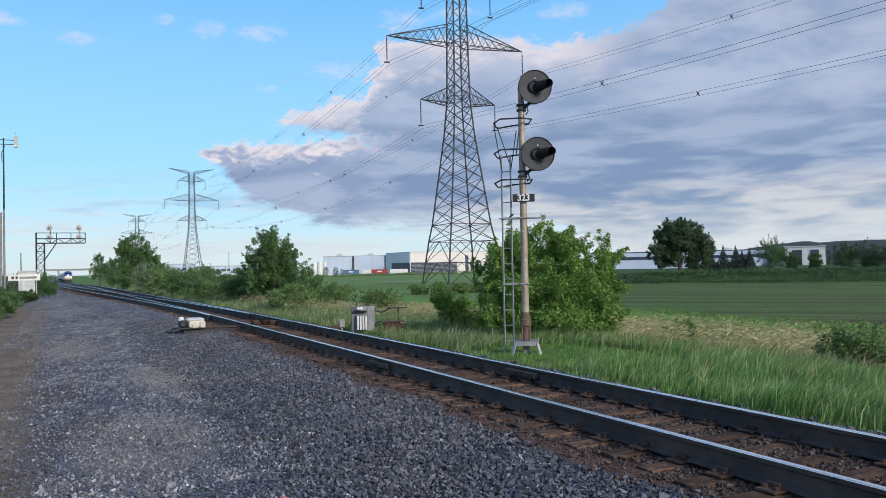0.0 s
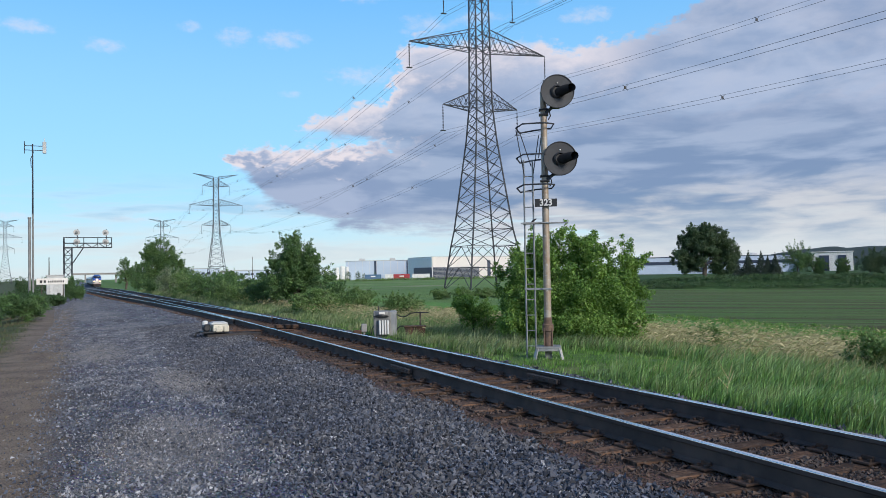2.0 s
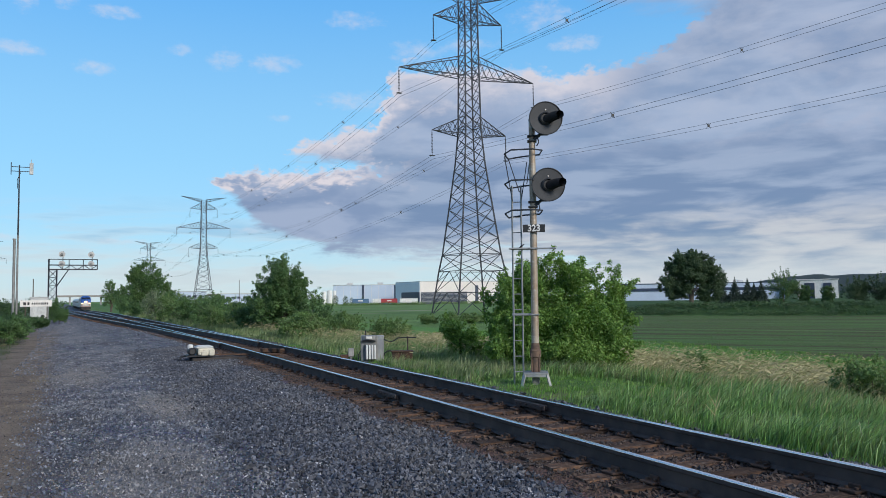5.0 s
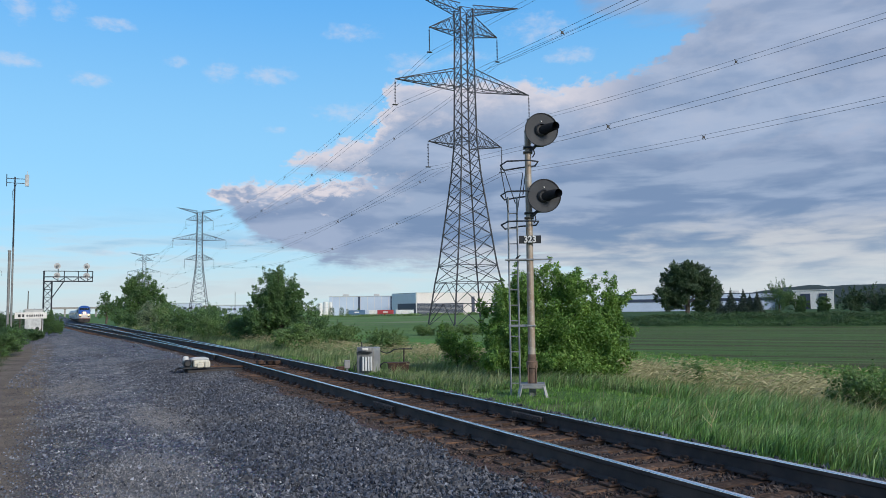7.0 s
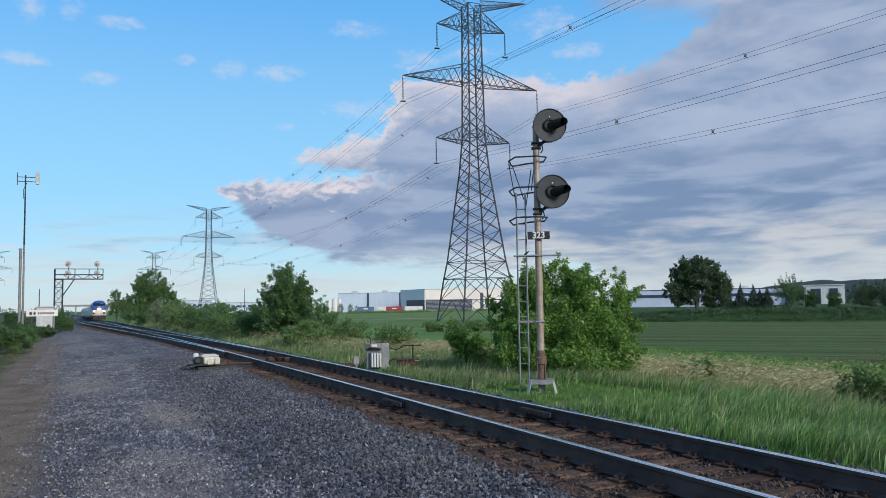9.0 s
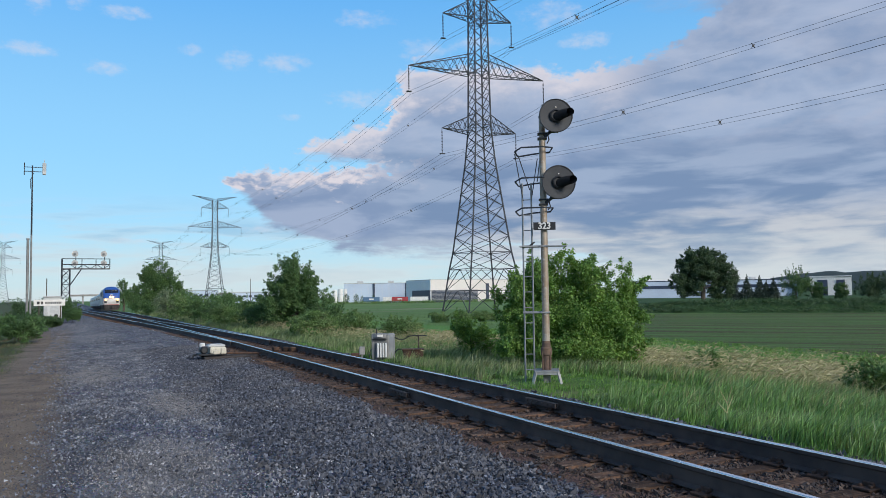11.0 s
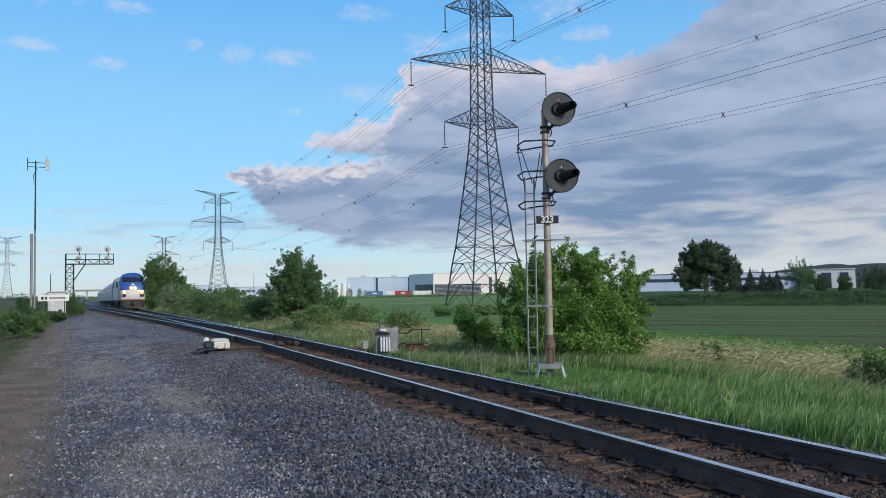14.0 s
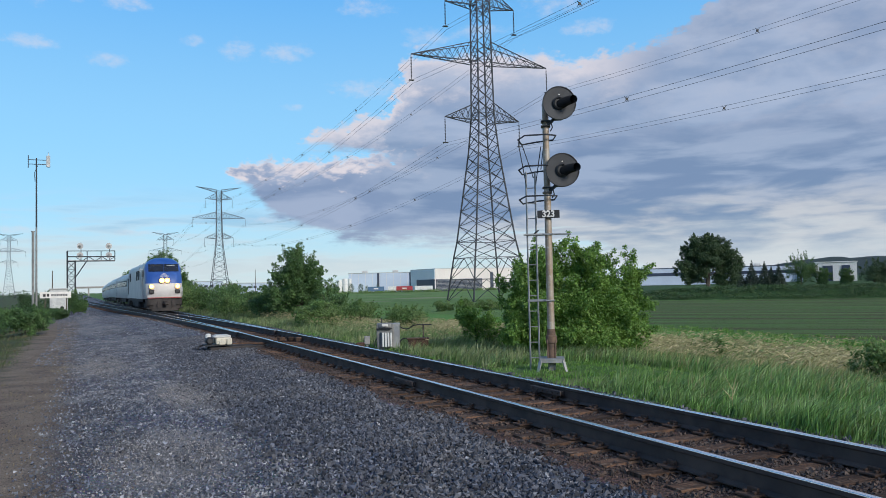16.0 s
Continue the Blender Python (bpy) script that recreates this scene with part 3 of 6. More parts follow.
RAIL_PROFILE = [(-0.075, -0.022), (0.075, -0.022), (0.075, -0.010), (0.012, 0.012), (0.010, 0.130), (0.035, 0.146), (0.037, 0.182), (0.030, 0.188), (-0.030, 0.188), (-0.037, 0.182), (-0.035, 0.146), (-0.010, 0.130), (-0.012, 0.012), (-0.075, -0.010)]
HEAD_PROFILE = [(-0.036, 0.183), (0.036, 0.183), (0.035, 0.189), (0.026, 0.192), (-0.026, 0.192), (-0.035, 0.189)]


def build_rail(track, knots, side, y0, y1, step=1.5):
    r = part("rail", Geo().loft(rail_rings(knots, side, y0, y1, RAIL_PROFILE, step)), M_RAIL, track, "dark rusted steel rail with a shiny top")
    part("rail_head", Geo().loft(rail_rings(knots, side, y0, y1, HEAD_PROFILE, step)), M_HEAD, r, "polished running surface")


track_r = thing("railway_track", pose(0, 0, 0), "straight railway track with rusty plates on timber ties", "railway track", kind="structure")
track_l = thing("diverging_track", pose(0, 0, 0), "railway track that branches off at the switch", "railway track", kind="structure")
build_rail(track_r, R_KNOTS, -1, -6, 620)
build_rail(track_r, R_KNOTS, 1, -6, 620)
build_rail(track_l, L_KNOTS, -1, 31, 620)
build_rail(track_l, L_KNOTS, 1, 31, 620)


# ---------------------------------------------------------------- signal
def ring_pts(c, r, n, a0=0, a1=360, sx=1.0):
    return [(c[0] + r * sx * math.cos(radians(a0 + (a1 - a0) * i / n)), c[1] + r * math.sin(radians(a0 + (a1 - a0) * i / n)), c[2]) for i in range(n + 1)]


def build_signal():
    M_SOOT = worn("sooty_black", (0.006, 0.006, 0.008), (0.012, 0.012, 0.014), 3.0, 0.9, 0, None, 40, bumpy=0.0)
    # its space: x to the right along the picture, y away from the viewer
    s = thing("railway_signal", pose(9.23, 14.74, -0.11, 0, 0, -31.5) @ pose(0, 0, 0, 0, 0.15, 0), "two-headed searchlight signal mast with black round targets", "railway signal")
    top = 5.92
    part("mast", Geo().tube((0, 0, 0.50), (0, 0, top), 0.083, 0.070, 16).tube((0, 0, top), (0, 0, top + 0.03), 0.078, 0.078, 16), M_MAST, s, "grey steel pole with brown rust", True)
    g = Geo().lathe([(0.10, 0.27), (0.105, 0.60), (0.125, 0.62), (0.125, 0.76), (0.10, 0.78), (0.085, 0.92)], pose(0, 0, 0), 16)
    for a in range(0, 360, 90):
        g.box((0.12 * math.cos(radians(a + 45)), 0.12 * math.sin(radians(a + 45)), 0.48), (0.03, 0.03, 0.42), 0.006)
    part("mast_foot", g, worn("rusty_foot", (0.10, 0.07, 0.055), (0.20, 0.13, 0.09), 5, 0.8, 0.2), s, "rusty cast mast foot", True)
    g = Geo().box((0, 0, 0.27), (0.54, 0.54, 0.035), 0.006).box((0, 0.25, 0.23), (0.54, 0.03, 0.08), 0.005).box((0, -0.25, 0.23), (0.54, 0.03, 0.08), 0.005)
    g.box((0.25, 0, 0.23), (0.03, 0.47, 0.08), 0.005).box((-0.25, 0, 0.23), (0.03, 0.47, 0.08), 0.005)
    part("base_frame", g, M_GALV, s, "galvanised steel base frame")
    for sx in (-1, 1):
        for sy in (-1, 1):
            part("base_leg", Geo().bar((sx * 0.24, sy * 0.24, 0.26), (sx * 0.33, sy * 0.33, -0.10), 0.07, 0.03), M_GALV, s)
    part("foundation", Geo().box((0, 0, 0.05), (0.16, 0.16, 0.40), 0.02), M_CONC, s, "concrete post under the frame")
    for zc, dx in ((5.91, 0.31), (4.42, 0.34)):
        # target disc faces the train, slightly to the right of the viewer
        f = pose(dx, -0.20, zc, 90, 0, 10)
        head = part("signal_head", Geo().lathe([(0.0, -0.20), (0.11, -0.19), (0.13, -0.05), (0.13, 0.02)], f, 20), M_BLACK, s, "black lamp housing", True)
        part("target", Geo().lathe([(0.0, -0.005), (0.356, -0.005), (0.378, 0.008), (0.378, 0.030), (0.366, 0.034), (0.358, 0.014), (0.10, 0.006), (0.0, 0.006)], f, 40), M_TARGET, head, "round black sheet-metal background", True)
        # hooded visor: an open tube cut at a slant, drooping to the side
        rings = []
        for k in range(9):
            u = k / 8
            c = Vector((dx + 0.05 + 0.26 * u, -0.22 - 0.24 * u, zc - 0.02 + 0.09 * u - 0.05 * u * u))
            r = 0.115 - 0.025 * u
            rings.append([c + Vector((0.35 * r * math.cos(a), -0.30 * r * math.cos(a), 0)) + Vector((0.55 * r * math.cos(a), 0.6 * r * math.cos(a), r * math.sin(a))) for a in [2 * math.pi * i / 16 for i in range(16)]])
        part("visor", Geo().loft(rings, caps=False), M_SOOT, head, "black lamp hood", True)
        part("lens_ring", Geo().lathe([(0.145, 0.008), (0.145, 0.05), (0.115, 0.07), (0.10, 0.03)], f, 24), M_BLACK, head, "", True)
        # solid stud in sign white: brightness of the sky through a sighting hole, painted
        part("sight_hole_sky", Geo().lathe([(0.0, 0.0), (0.016, 0.0), (0.014, 0.014), (0.0, 0.016)], f @ pose(0.0, 0.19, 0.008), 12), M_SIGN, head, "small white stud painted for the bright sky in a sighting hole")
        g = Geo().box((0, 0, zc - 0.36), (0.21, 0.21, 0.035), 0.006).box((0, 0, zc - 0.47), (0.21, 0.21, 0.035), 0.006)
        g.bar((0.05, -0.05, zc - 0.44), (0.20, -0.10, zc - 0.32), 0.05, 0.06).box((dx - 0.06, -0.12, zc - 0.345), (0.22, 0.14, 0.03), 0.005)
        g.pipe([(0.12, -0.1, zc - 0.38), (0.15, -0.12, zc - 0.52), (0.10, -0.10, zc - 0.60)], 0.014)
        part("bracket", g, M_BLACK, head, "black clamp bracket")
    # ladder with its standing rings, to the left of the mast
    lad = part("ladder", Geo(), M_LATTICE, s, "dark steel ladder")
    for sx in (-0.47, -0.27):
        part("rail", Geo().bar((sx, 0.05, -0.02), (sx, 0.05, 4.45), 0.022, 0.035), M_GALV, lad)
    k = 0
    z = 0.28
    rung = Geo().tube((-0.47, 0.05, 0), (-0.27, 0.05, 0), 0.011, 0.011, 6).mesh("rung", M_GALV)
    while z < 4.4:
        part("rung", rung, None, lad, at=pose(0, 0, z))
        z += 0.345
    for zc in (1.55, 3.02):
        g = Geo().box((-0.27, 0.05, zc), (0.46, 0.05, 0.05), 0.005).box((0, 0, zc), (0.2, 0.2, 0.035), 0.005)
        if zc > 2:
            g.box((-0.03, 0.02, zc), (1.05, 0.10, 0.03), 0.006)
        part("stay", g, M_GALV, lad)
    loop = [(-0.62, -0.10), (-0.47, -0.26), (0.0, -0.30), (0.22, -0.12), (0.16, 0.10), (-0.2, 0.28), (-0.55, 0.22), (-0.62, -0.10)]
    for zc, sc in ((3.80, 0.95), (4.47, 0.62), (5.15, 1.0)):
        part("guard_ring", Geo().pipe([(x * (1.0 if x < 0 else sc), y, zc + 0.06 * (y < 0) - 0.06 * (x < -0.5)) for x, y in loop], 0.018), M_LATTICE, lad)
    for a, b in (((-0.62, -0.1, 5.10), (-0.45, 0.05, 4.05)), ((-0.55, 0.2, 5.12), (-0.30, 0.05, 4.30)), ((-0.12, 0.1, 5.0), (-0.27, 0.05, 4.05)), ((-0.06, 0.06, 5.0), (-0.13, 0.06, 4.48))):
        part("guard_strut", Geo().tube(a, b, 0.011, 0.011, 6), M_LATTICE, lad)
    # number board
    pl = part("number_board", Geo().box((0.01, -0.12, 3.46), (0.49, 0.02, 0.175), 0.004), M_BLACK, s, "black plate with white figures 323")
    cu = bpy.data.curves.new("figures", "FONT")
    cu.body, cu.size, cu.align_x, cu.align_y, cu.extrude, cu.offset = "323", 0.205, "CENTER", "CENTER", 0.002, 0.006
    tmp = bpy.data.objects.new("figures", cu)
    me = bpy.data.meshes.new_from_object(tmp)
    bpy.data.objects.remove(tmp)
    me.materials.clear()
    me.materials.append(M_WHITE)
    part("figures", me, None, pl, "white figures 323", at=pose(0.01, -0.134, 3.46, 90, 0, 0) @ Matrix.Diagonal((0.92, 1, 1, 1)))
    return s


build_signal()

# a small dark bird that sits on the ladder's step
bird = Geo().lathe([(0.004, -0.11), (0.02, -0.07), (0.036, -0.01), (0.036, 0.03), (0.022, 0.065), (0.026, 0.085), (0.016, 0.11), (0.002, 0.13)], pose(0, 0, 0, 0, 55, 0), 10)
ob = part("bird", bird, M_BLACK, None, "", True, at=pose(9.02, 14.90, 2.97, 0, 0, -31) @ Matrix.Scale(0.62, 4))
tagged(ob, "small dark bird perched on the signal's ladder step", "bird")


# ---------------------------------------------------------------- power line
T_BODY = [(-1.3, 5.3), (6.3, 4.30), (9.2, 3.80), (16.0, 3.0), (25.0, 1.97), (31.0, 1.50), (41.0, 1.36), (51.0, 1.25), (55.2, 1.25)]


def half_at(z):
    for (z0, w0), (z1, w1) in zip(T_BODY, T_BODY[1:]):
        if z <= z1:
            return w0 + (w1 - w0) * (z - z0) / (z1 - z0)
    return T_BODY[-1][1]


def build_tower(thick=1.0):
    t = thing("transmission_tower", pose(0, 0, 0), "tall dark lattice steel power tower in the field", "power tower", "power line towers")
    for sx in (-1, 1):
        for sy in (-1, 1):
            part("leg", Geo().pipe([(sx * w, sy * w, z) for z, w in T_BODY], 0.115 * thick, 4), M_LATTICE, t)
    levels = [-1.3, 2.6, 6.3, 9.2, 12.0, 14.6, 17.2, 19.6, 21.9, 24.0, 26.0, 28.0, 29.8, 31.6, 33.5, 35.5, 37.5, 39.3, 41.0, 42.6, 44.2, 46.2, 48.2, 50.0, 51.4, 53.0, 55.2]
    g = Geo()
    w = 0.078 * thick
    for z0, z1 in zip(levels, levels[1:]):
        a, b = half_at(z0), half_at(z1)
        c = half_at((z0 + z1) / 2)
        for k in range(4):
            r = Matrix.Rotation(k * math.pi / 2, 3, "Z")
            if z0 < 6:
                # split panels at the foot
                g.bar(r @ Vector((-a, -a, z0)), r @ Vector((0, -b, z1)), w)
                g.bar(r @ Vector((a, -a, z0)), r @ Vector((0, -b, z1)), w)
                g.bar(r @ Vector((-c, -c, (z0 + z1) / 2)), r @ Vector((-b / 2, -b, z1)), w * 0.8)
                g.bar(r @ Vector((c, -c, (z0 + z1) / 2)), r @ Vector((b / 2, -b, z1)), w * 0.8)
            else:
                g.bar(r @ Vector((-a, -a, z0)), r @ Vector((b, -b, z1)), w)
                g.bar(r @ Vector((a, -a, z0)), r @ Vector((-b, -b, z1)), w)
            if z1 < 12 or 30 < z1 < 32 or 40 < z1 < 42 or z1 > 49:
                g.bar(r @ Vector((-b, -b, z1)), r @ Vector((b, -b, z1)), w)
    part("bracing", g, M_LATTICE, t)
    # cross arms: (tip height, half length, lower root, upper root)
    for zt, half, zl, zu in ((51.0, 6.8, 50.6, 54.0), (41.0, 13.35, 40.6, 44.2), (30.7, 7.3, 30.2, 33.4), (57.2, 11.4, 54.4, 55.8)):
        for sx in (-1, 1):
            g = Geo()
            b0, b1 = half_at(zl), half_at(zu)
            tip = Vector((sx * half, 0, zt))
            n = 8 if half > 9 else 5
            lows, ups = [], []
            for sy in (-1, 1):
                lo, hi = Vector((sx * b0, sy * b0, zl)), Vector((sx * b1, sy * b1, zu))
                g.bar(lo, tip, w * 1.3)
                g.bar(hi, tip, w * 1.3)
                lows.append([lo.lerp(tip, i / n) for i in range(n)])
                ups.append([hi.lerp(tip, i / n) for i in range(n)])
                for i in range(n - 1):
                    g.bar(lows[-1][i], ups[-1][i + 1], w * 0.7)
                    g.bar(ups[-1][i], lows[-1][i + 1], w * 0.7)
            for i in range(n - 1):
                g.bar(lows[0][i], lows[1][i + 1], w * 0.7)
                g.bar(lows[1][i], lows[0][i + 1], w * 0.7)
            part("cross_arm", g, M_LATTICE, t)
            if zt < 56:
                ins = Geo().tube((sx * half, 0, zt), (sx * half, 0, zt - 4.4), 0.045, 0.045, 6)
                for i in range(14):
                    ins.tube((sx * half, 0, zt - 0.5 - i * 0.26), (sx * half, 0, zt - 0.62 - i * 0.26), 0.06, 0.15, 8)
                ins.box((sx * half, 0, zt - 4.5), (0.9, 0.5, 0.12), 0.02)
                part("insulator", ins, M_BLACK, t, "string of dark insulator discs")
    return t


TOWERS = [(62.4, 120.0), (59.2, 413.0)]
first_tower = build_tower(1.25)
first_tower.matrix_basis = pose(62.4, 120.0, 0)
copy_thing(first_tower, pose(59.2, 413.0, -2.0))
copy_thing(first_tower, pose(56.0, 706.0, -4.6))
copy_thing(first_tower, pose(-70.2, 797.0, 0.0, 0, 0, 6))
copy_thing(first_tower, pose(65.6, -173.0, 0.0))


M_CABLE = worn("weathered_conductor", (0.075, 0.085, 0.105), (0.110, 0.120, 0.140), 0.3, 0.7, 0.2, None, 4, bumpy=0)


def wire_pts(a, b, sag, n):
    return [Vector(a).lerp(Vector(b), i / n) - Vector((0, 0, 4 * sag * (i / n) * (1 - i / n))) for i in range(n + 1)]


def build_wires():
    line = thing("power_line", pose(0, 0, 0), "twin dark power cables strung between the towers", "power cable", kind="structure")
    spans = [((65.6, -173.0), (62.4, 120.0), 6.0), ((62.4, 120.0), (59.2, 413.0), 7.0), ((59.2, 413.0), (56.0, 706.0), 7.0)]
    for (xa, ya), (xb, yb), sag in spans:
        for zt, half in ((46.4, 6.8), (36.4, 13.35), (26.1, 7.3)):
            for sx in (-1, 1):
                g, sp = Geo(), Geo()
                for off, dz in ((-0.22, 0.0), (0.22, -0.45)):
                    g.pipe(wire_pts((xa + sx * half + off, ya, zt + dz), (xb + sx * half + off, yb, zt + dz), sag, 40), 0.021, 4)
                c = part("cable", g, M_CABLE, line)
                pts = wire_pts((xa + sx * half, ya, zt - 0.22), (xb + sx * half, yb, zt - 0.22), sag, 6)
                for p in pts[1:-1]:
                    for d in ((0.32, 0.30), (0.32, -0.30), (-0.32, 0.30), (-0.32, -0.30)):
                        sp.bar((p.x, p.y, p.z), (p.x + d[0], p.y, p.z + d[1]), 0.045)
                    sp.box((p.x, p.y, p.z), (0.34, 0.08, 0.34), 0.02)
                part("spacer", sp, M_BLACK, c)


build_wires()


# ---------------------------------------------------------------- train
M_SILVER = worn("brushed_stainless", (0.62, 0.63, 0.63), (0.50, 0.51, 0.52), 0.7, 0.42, 0.25, None, 12, bumpy=0.05)
M_LOCO = worn("silver_grey_paint", (0.62, 0.60, 0.57), (0.52, 0.51, 0.49), 0.8, 0.5, 0.05, None, 10, bumpy=0.05)
M_BLUE = worn("deep_blue_paint", (0.020, 0.075, 0.300), (0.032, 0.098, 0.340), 0.9, 0.35, 0, None, 14, bumpy=0.03)
M_RED = worn("red_stripe", (0.34, 0.05, 0.045), (0.25, 0.05, 0.045), 1.5, 0.5, 0, None, 14, bumpy=0)
M_GLASS = worn("dark_window", (0.010, 0.014, 0.024), (0.016, 0.022, 0.036), 0.8, 0.22, 0, None, 5, bumpy=0)
M_UNDER = worn("grimy_underframe", (0.022, 0.020, 0.020), (0.060, 0.050, 0.045), 1.6, 0.8, 0.1, None, 14, bumpy=0.3)
M_LIGHT = glow("headlight_glow", (1.0, 0.74, 0.30), 5.0)
M_DITCH = glow("ditch_light_glow", (1.0, 0.66, 0.22), 4.0)
# not a lamp: amber emission that imitates the halo round each light
M_HALO = glow("lamp_halo_glow", (1.0, 0.45, 0.12), 1.3)


def plan_outline(w, front, back, nose=0.42, flat=0.58):
    """Outline of the nose from above, at one height."""
    return [(-w, back), (-w, front + nose + 0.35), (-w * 0.97, front + nose), (-w * 0.86, front + nose * 0.45), (-w * flat, front + 0.07), (0, front),
            (w * flat, front + 0.07), (w * 0.86, front + nose * 0.45), (w * 0.97, front + nose), (w, front + nose + 0.35), (w, back)]


def truck(parent, y0, n=2):
    g = Geo()
    half = 1.35 if n == 2 else 1.7
    for sx in (-1, 1):
        g.box((sx * 1.08, y0, 0.62), (0.16, 2 * half + 1.0, 0.28), 0.04)
        g.box((sx * 1.12, y0, 0.42), (0.14, 1.0, 0.34), 0.03)
        for k in (-1, 1):
            g.box((sx * 1.12, y0 + k * half, 0.50), (0.2, 0.36, 0.36), 0.04)
    g.box((0, y0, 0.65), (2.0, 0.5, 0.3), 0.04)
    t = part("truck", g, M_UNDER, parent, "dark grimy wheel truck")
    for k in (-1, 1):
        w = Geo()
        for sx in (-1, 1):
            w.lathe([(0.10, 0.0), (0.46, 0.0), (0.50, 0.02), (0.48, 0.13), (0.40, 0.13), (0.36, 0.07), (0.10, 0.07)], pose(sx * 0.69, y0 + k * half, 0.50, 0, 90 * sx, 0), 24)
        w.tube((-0.8, y0 + k * half, 0.5), (0.8, y0 + k * half, 0.5), 0.09)
        part("wheelset", w, M_UNDER, t, "", True)


def build_loco():
    e = thing("locomotive", pose(0, 64, RAIL_TOP), "silver diesel locomotive with a blue sloped nose, lights on", "locomotive")
    low = [[(x * 0.955, y, z) for x, y in plan_outline(w, f, 3.0)] for z, w, f in ((1.05, 1.36, 0.10), (1.15, 1.44, 0.02), (2.05, 1.48, 0.0), (2.28, 1.48, 0.05))]
    part("nose", Geo().loft(low), M_LOCO, e, "silver lower nose", True)
    up = [[(x * 0.955, y, z + 0.035 * max(z - 2.28, 0) / 0.5) for x, y in plan_outline(w, f, f + 0.95, 0.44, fl - 0.04)] for z, w, f, fl in
          ((2.28, 1.485, 0.05, 0.62), (2.62, 1.485, 0.16, 0.64), (3.02, 1.48, 0.42, 0.68), (3.42, 1.46, 0.72, 0.72), (3.74, 1.37, 0.98, 0.74), (3.98, 1.18, 1.25, 0.72), (4.14, 0.90, 1.55, 0.7), (4.25, 0.52, 2.0, 0.7))]
    cab = part("cab_front", Geo().loft(up), M_BLUE, e, "deep blue sloped cab front", True)
    shell = [[(x * 0.993, max(y, ring[5][1] + 0.05), z - 0.012) for x, y, z in ring[1:-1]] for ring in up]
    shell = [[(q[0][0], 3.3, q[0][2])] + q + [(q[-1][0], 3.3, q[-1][2])] for q in shell]
    part("cab_shell", Geo().loft(shell), M_LOCO, e, "silver-grey cab sides", True)

    def face(z):
        zs, fs = (2.28, 2.644, 3.07, 3.50, 3.842, 4.10), (0.05, 0.16, 0.42, 0.72, 0.98, 1.25)
        return float(np.interp(z, zs, fs))

    for sx in (-1, 1):
        g = Geo()
        z0, z1 = 3.24, 3.84
        rows = []
        for z in (z0, (z0 + z1) / 2, z1):
            ww = float(0.955 * np.interp(z, (2.28, 3.50, 3.842, 4.10), (1.485, 1.46, 1.37, 1.18)))
            xs = (0.012, 0.45, 0.82, 1.0, 1.15)
            ys = np.interp(xs, (0, ww * 0.66, ww * 0.86, ww * 0.97), (0, 0.07, 0.198, 0.44))
            rows.append([(sx * x, face(z) + y - 0.045, z) for x, y in zip(xs, ys)])
        g.loft(rows, closed=False, caps=False)
        part("windshield", g, M_GLASS, cab, "dark windshield pane")
        part("wiper", Geo().bar((sx * 0.25, face(3.72) - 0.05, 3.72), (sx * 0.9, face(3.74) + 0.02, 3.74), 0.03), M_PALE if sx > 0 else M_BLACK, cab)
    g = Geo()
    for k, wd in enumerate((0.62, 0.42, 0.22)):
        z = 2.86 + k * 0.09
        g.bar((-wd / 2, face(z) - 0.012, z), (wd / 2, face(z) - 0.012, z), 0.02, 0.05)
    part("emblem", g, M_SIGN, cab, "small pale emblem")
    h = part("headlight_box", Geo().box((0, 0.06, 2.50), (0.88, 0.18, 0.44), 0.05), M_BLUE, e)
    for sx in (-1, 1):
        part("headlight", Geo().lathe([(0.0, 0.0), (0.15, 0.0), (0.13, 0.05), (0.0, 0.06)], pose(sx * 0.20, -0.03, 2.50, 90, 0, 0), 20), M_LIGHT, h, "lit yellow-white headlight")
        # added glowing ring, the headlight's halo made as a shape
        part("halo_ring", Geo().lathe([(0.15, 0.005), (0.215, 0.02), (0.215, 0.05), (0.15, 0.05)], pose(sx * 0.20, -0.028, 2.50, 90, 0, 0), 20), M_HALO, h, "glowing amber ring added for the lamp's halo")
        d = part("ditch_light_box", Geo().box((sx * 0.98, 0.08, 2.03), (0.40, 0.22, 0.36), 0.05), M_LOCO, e)
        part("ditch_light", Geo().lathe([(0.0, 0.0), (0.15, 0.0), (0.13, 0.05), (0.0, 0.06)], pose(sx * 0.98, -0.035, 2.03, 90, 0, 0), 20), M_DITCH, d, "lit orange ditch light")
        # the same halo ring, added round the ditch light
        part("halo_ring", Geo().lathe([(0.15, 0.005), (0.19, 0.02), (0.19, 0.05), (0.15, 0.05)], pose(sx * 0.98, -0.033, 2.03, 90, 0, 0), 20), M_HALO, d, "glowing amber ring added for the lamp's halo")
        part("marker_box", Geo().box((sx * 0.98, 0.06, 1.62), (0.40, 0.20, 0.30), 0.04), M_BLACK, e, "dark recess with marker lights")
        part("mirror", Geo().bar((sx * 1.46, 1.5, 3.45), (sx * 1.72, 1.42, 3.45), 0.04).box((sx * 1.74, 1.42, 3.40), (0.05, 0.16, 0.42), 0.02), M_PALE, e)
        part("grab_rail", Geo().pipe([(sx * 1.30, 0.02, 1.18), (sx * 1.34, -0.08, 1.30), (sx * 1.34, -0.08, 1.9), (sx * 1.30, 0.05, 2.0)], 0.018), M_PALE, e)
    part("stripe", Geo().box((0, 0.03, 1.13), (2.55, 0.20, 0.07), 0.01), M_RED, e, "thin red stripe")
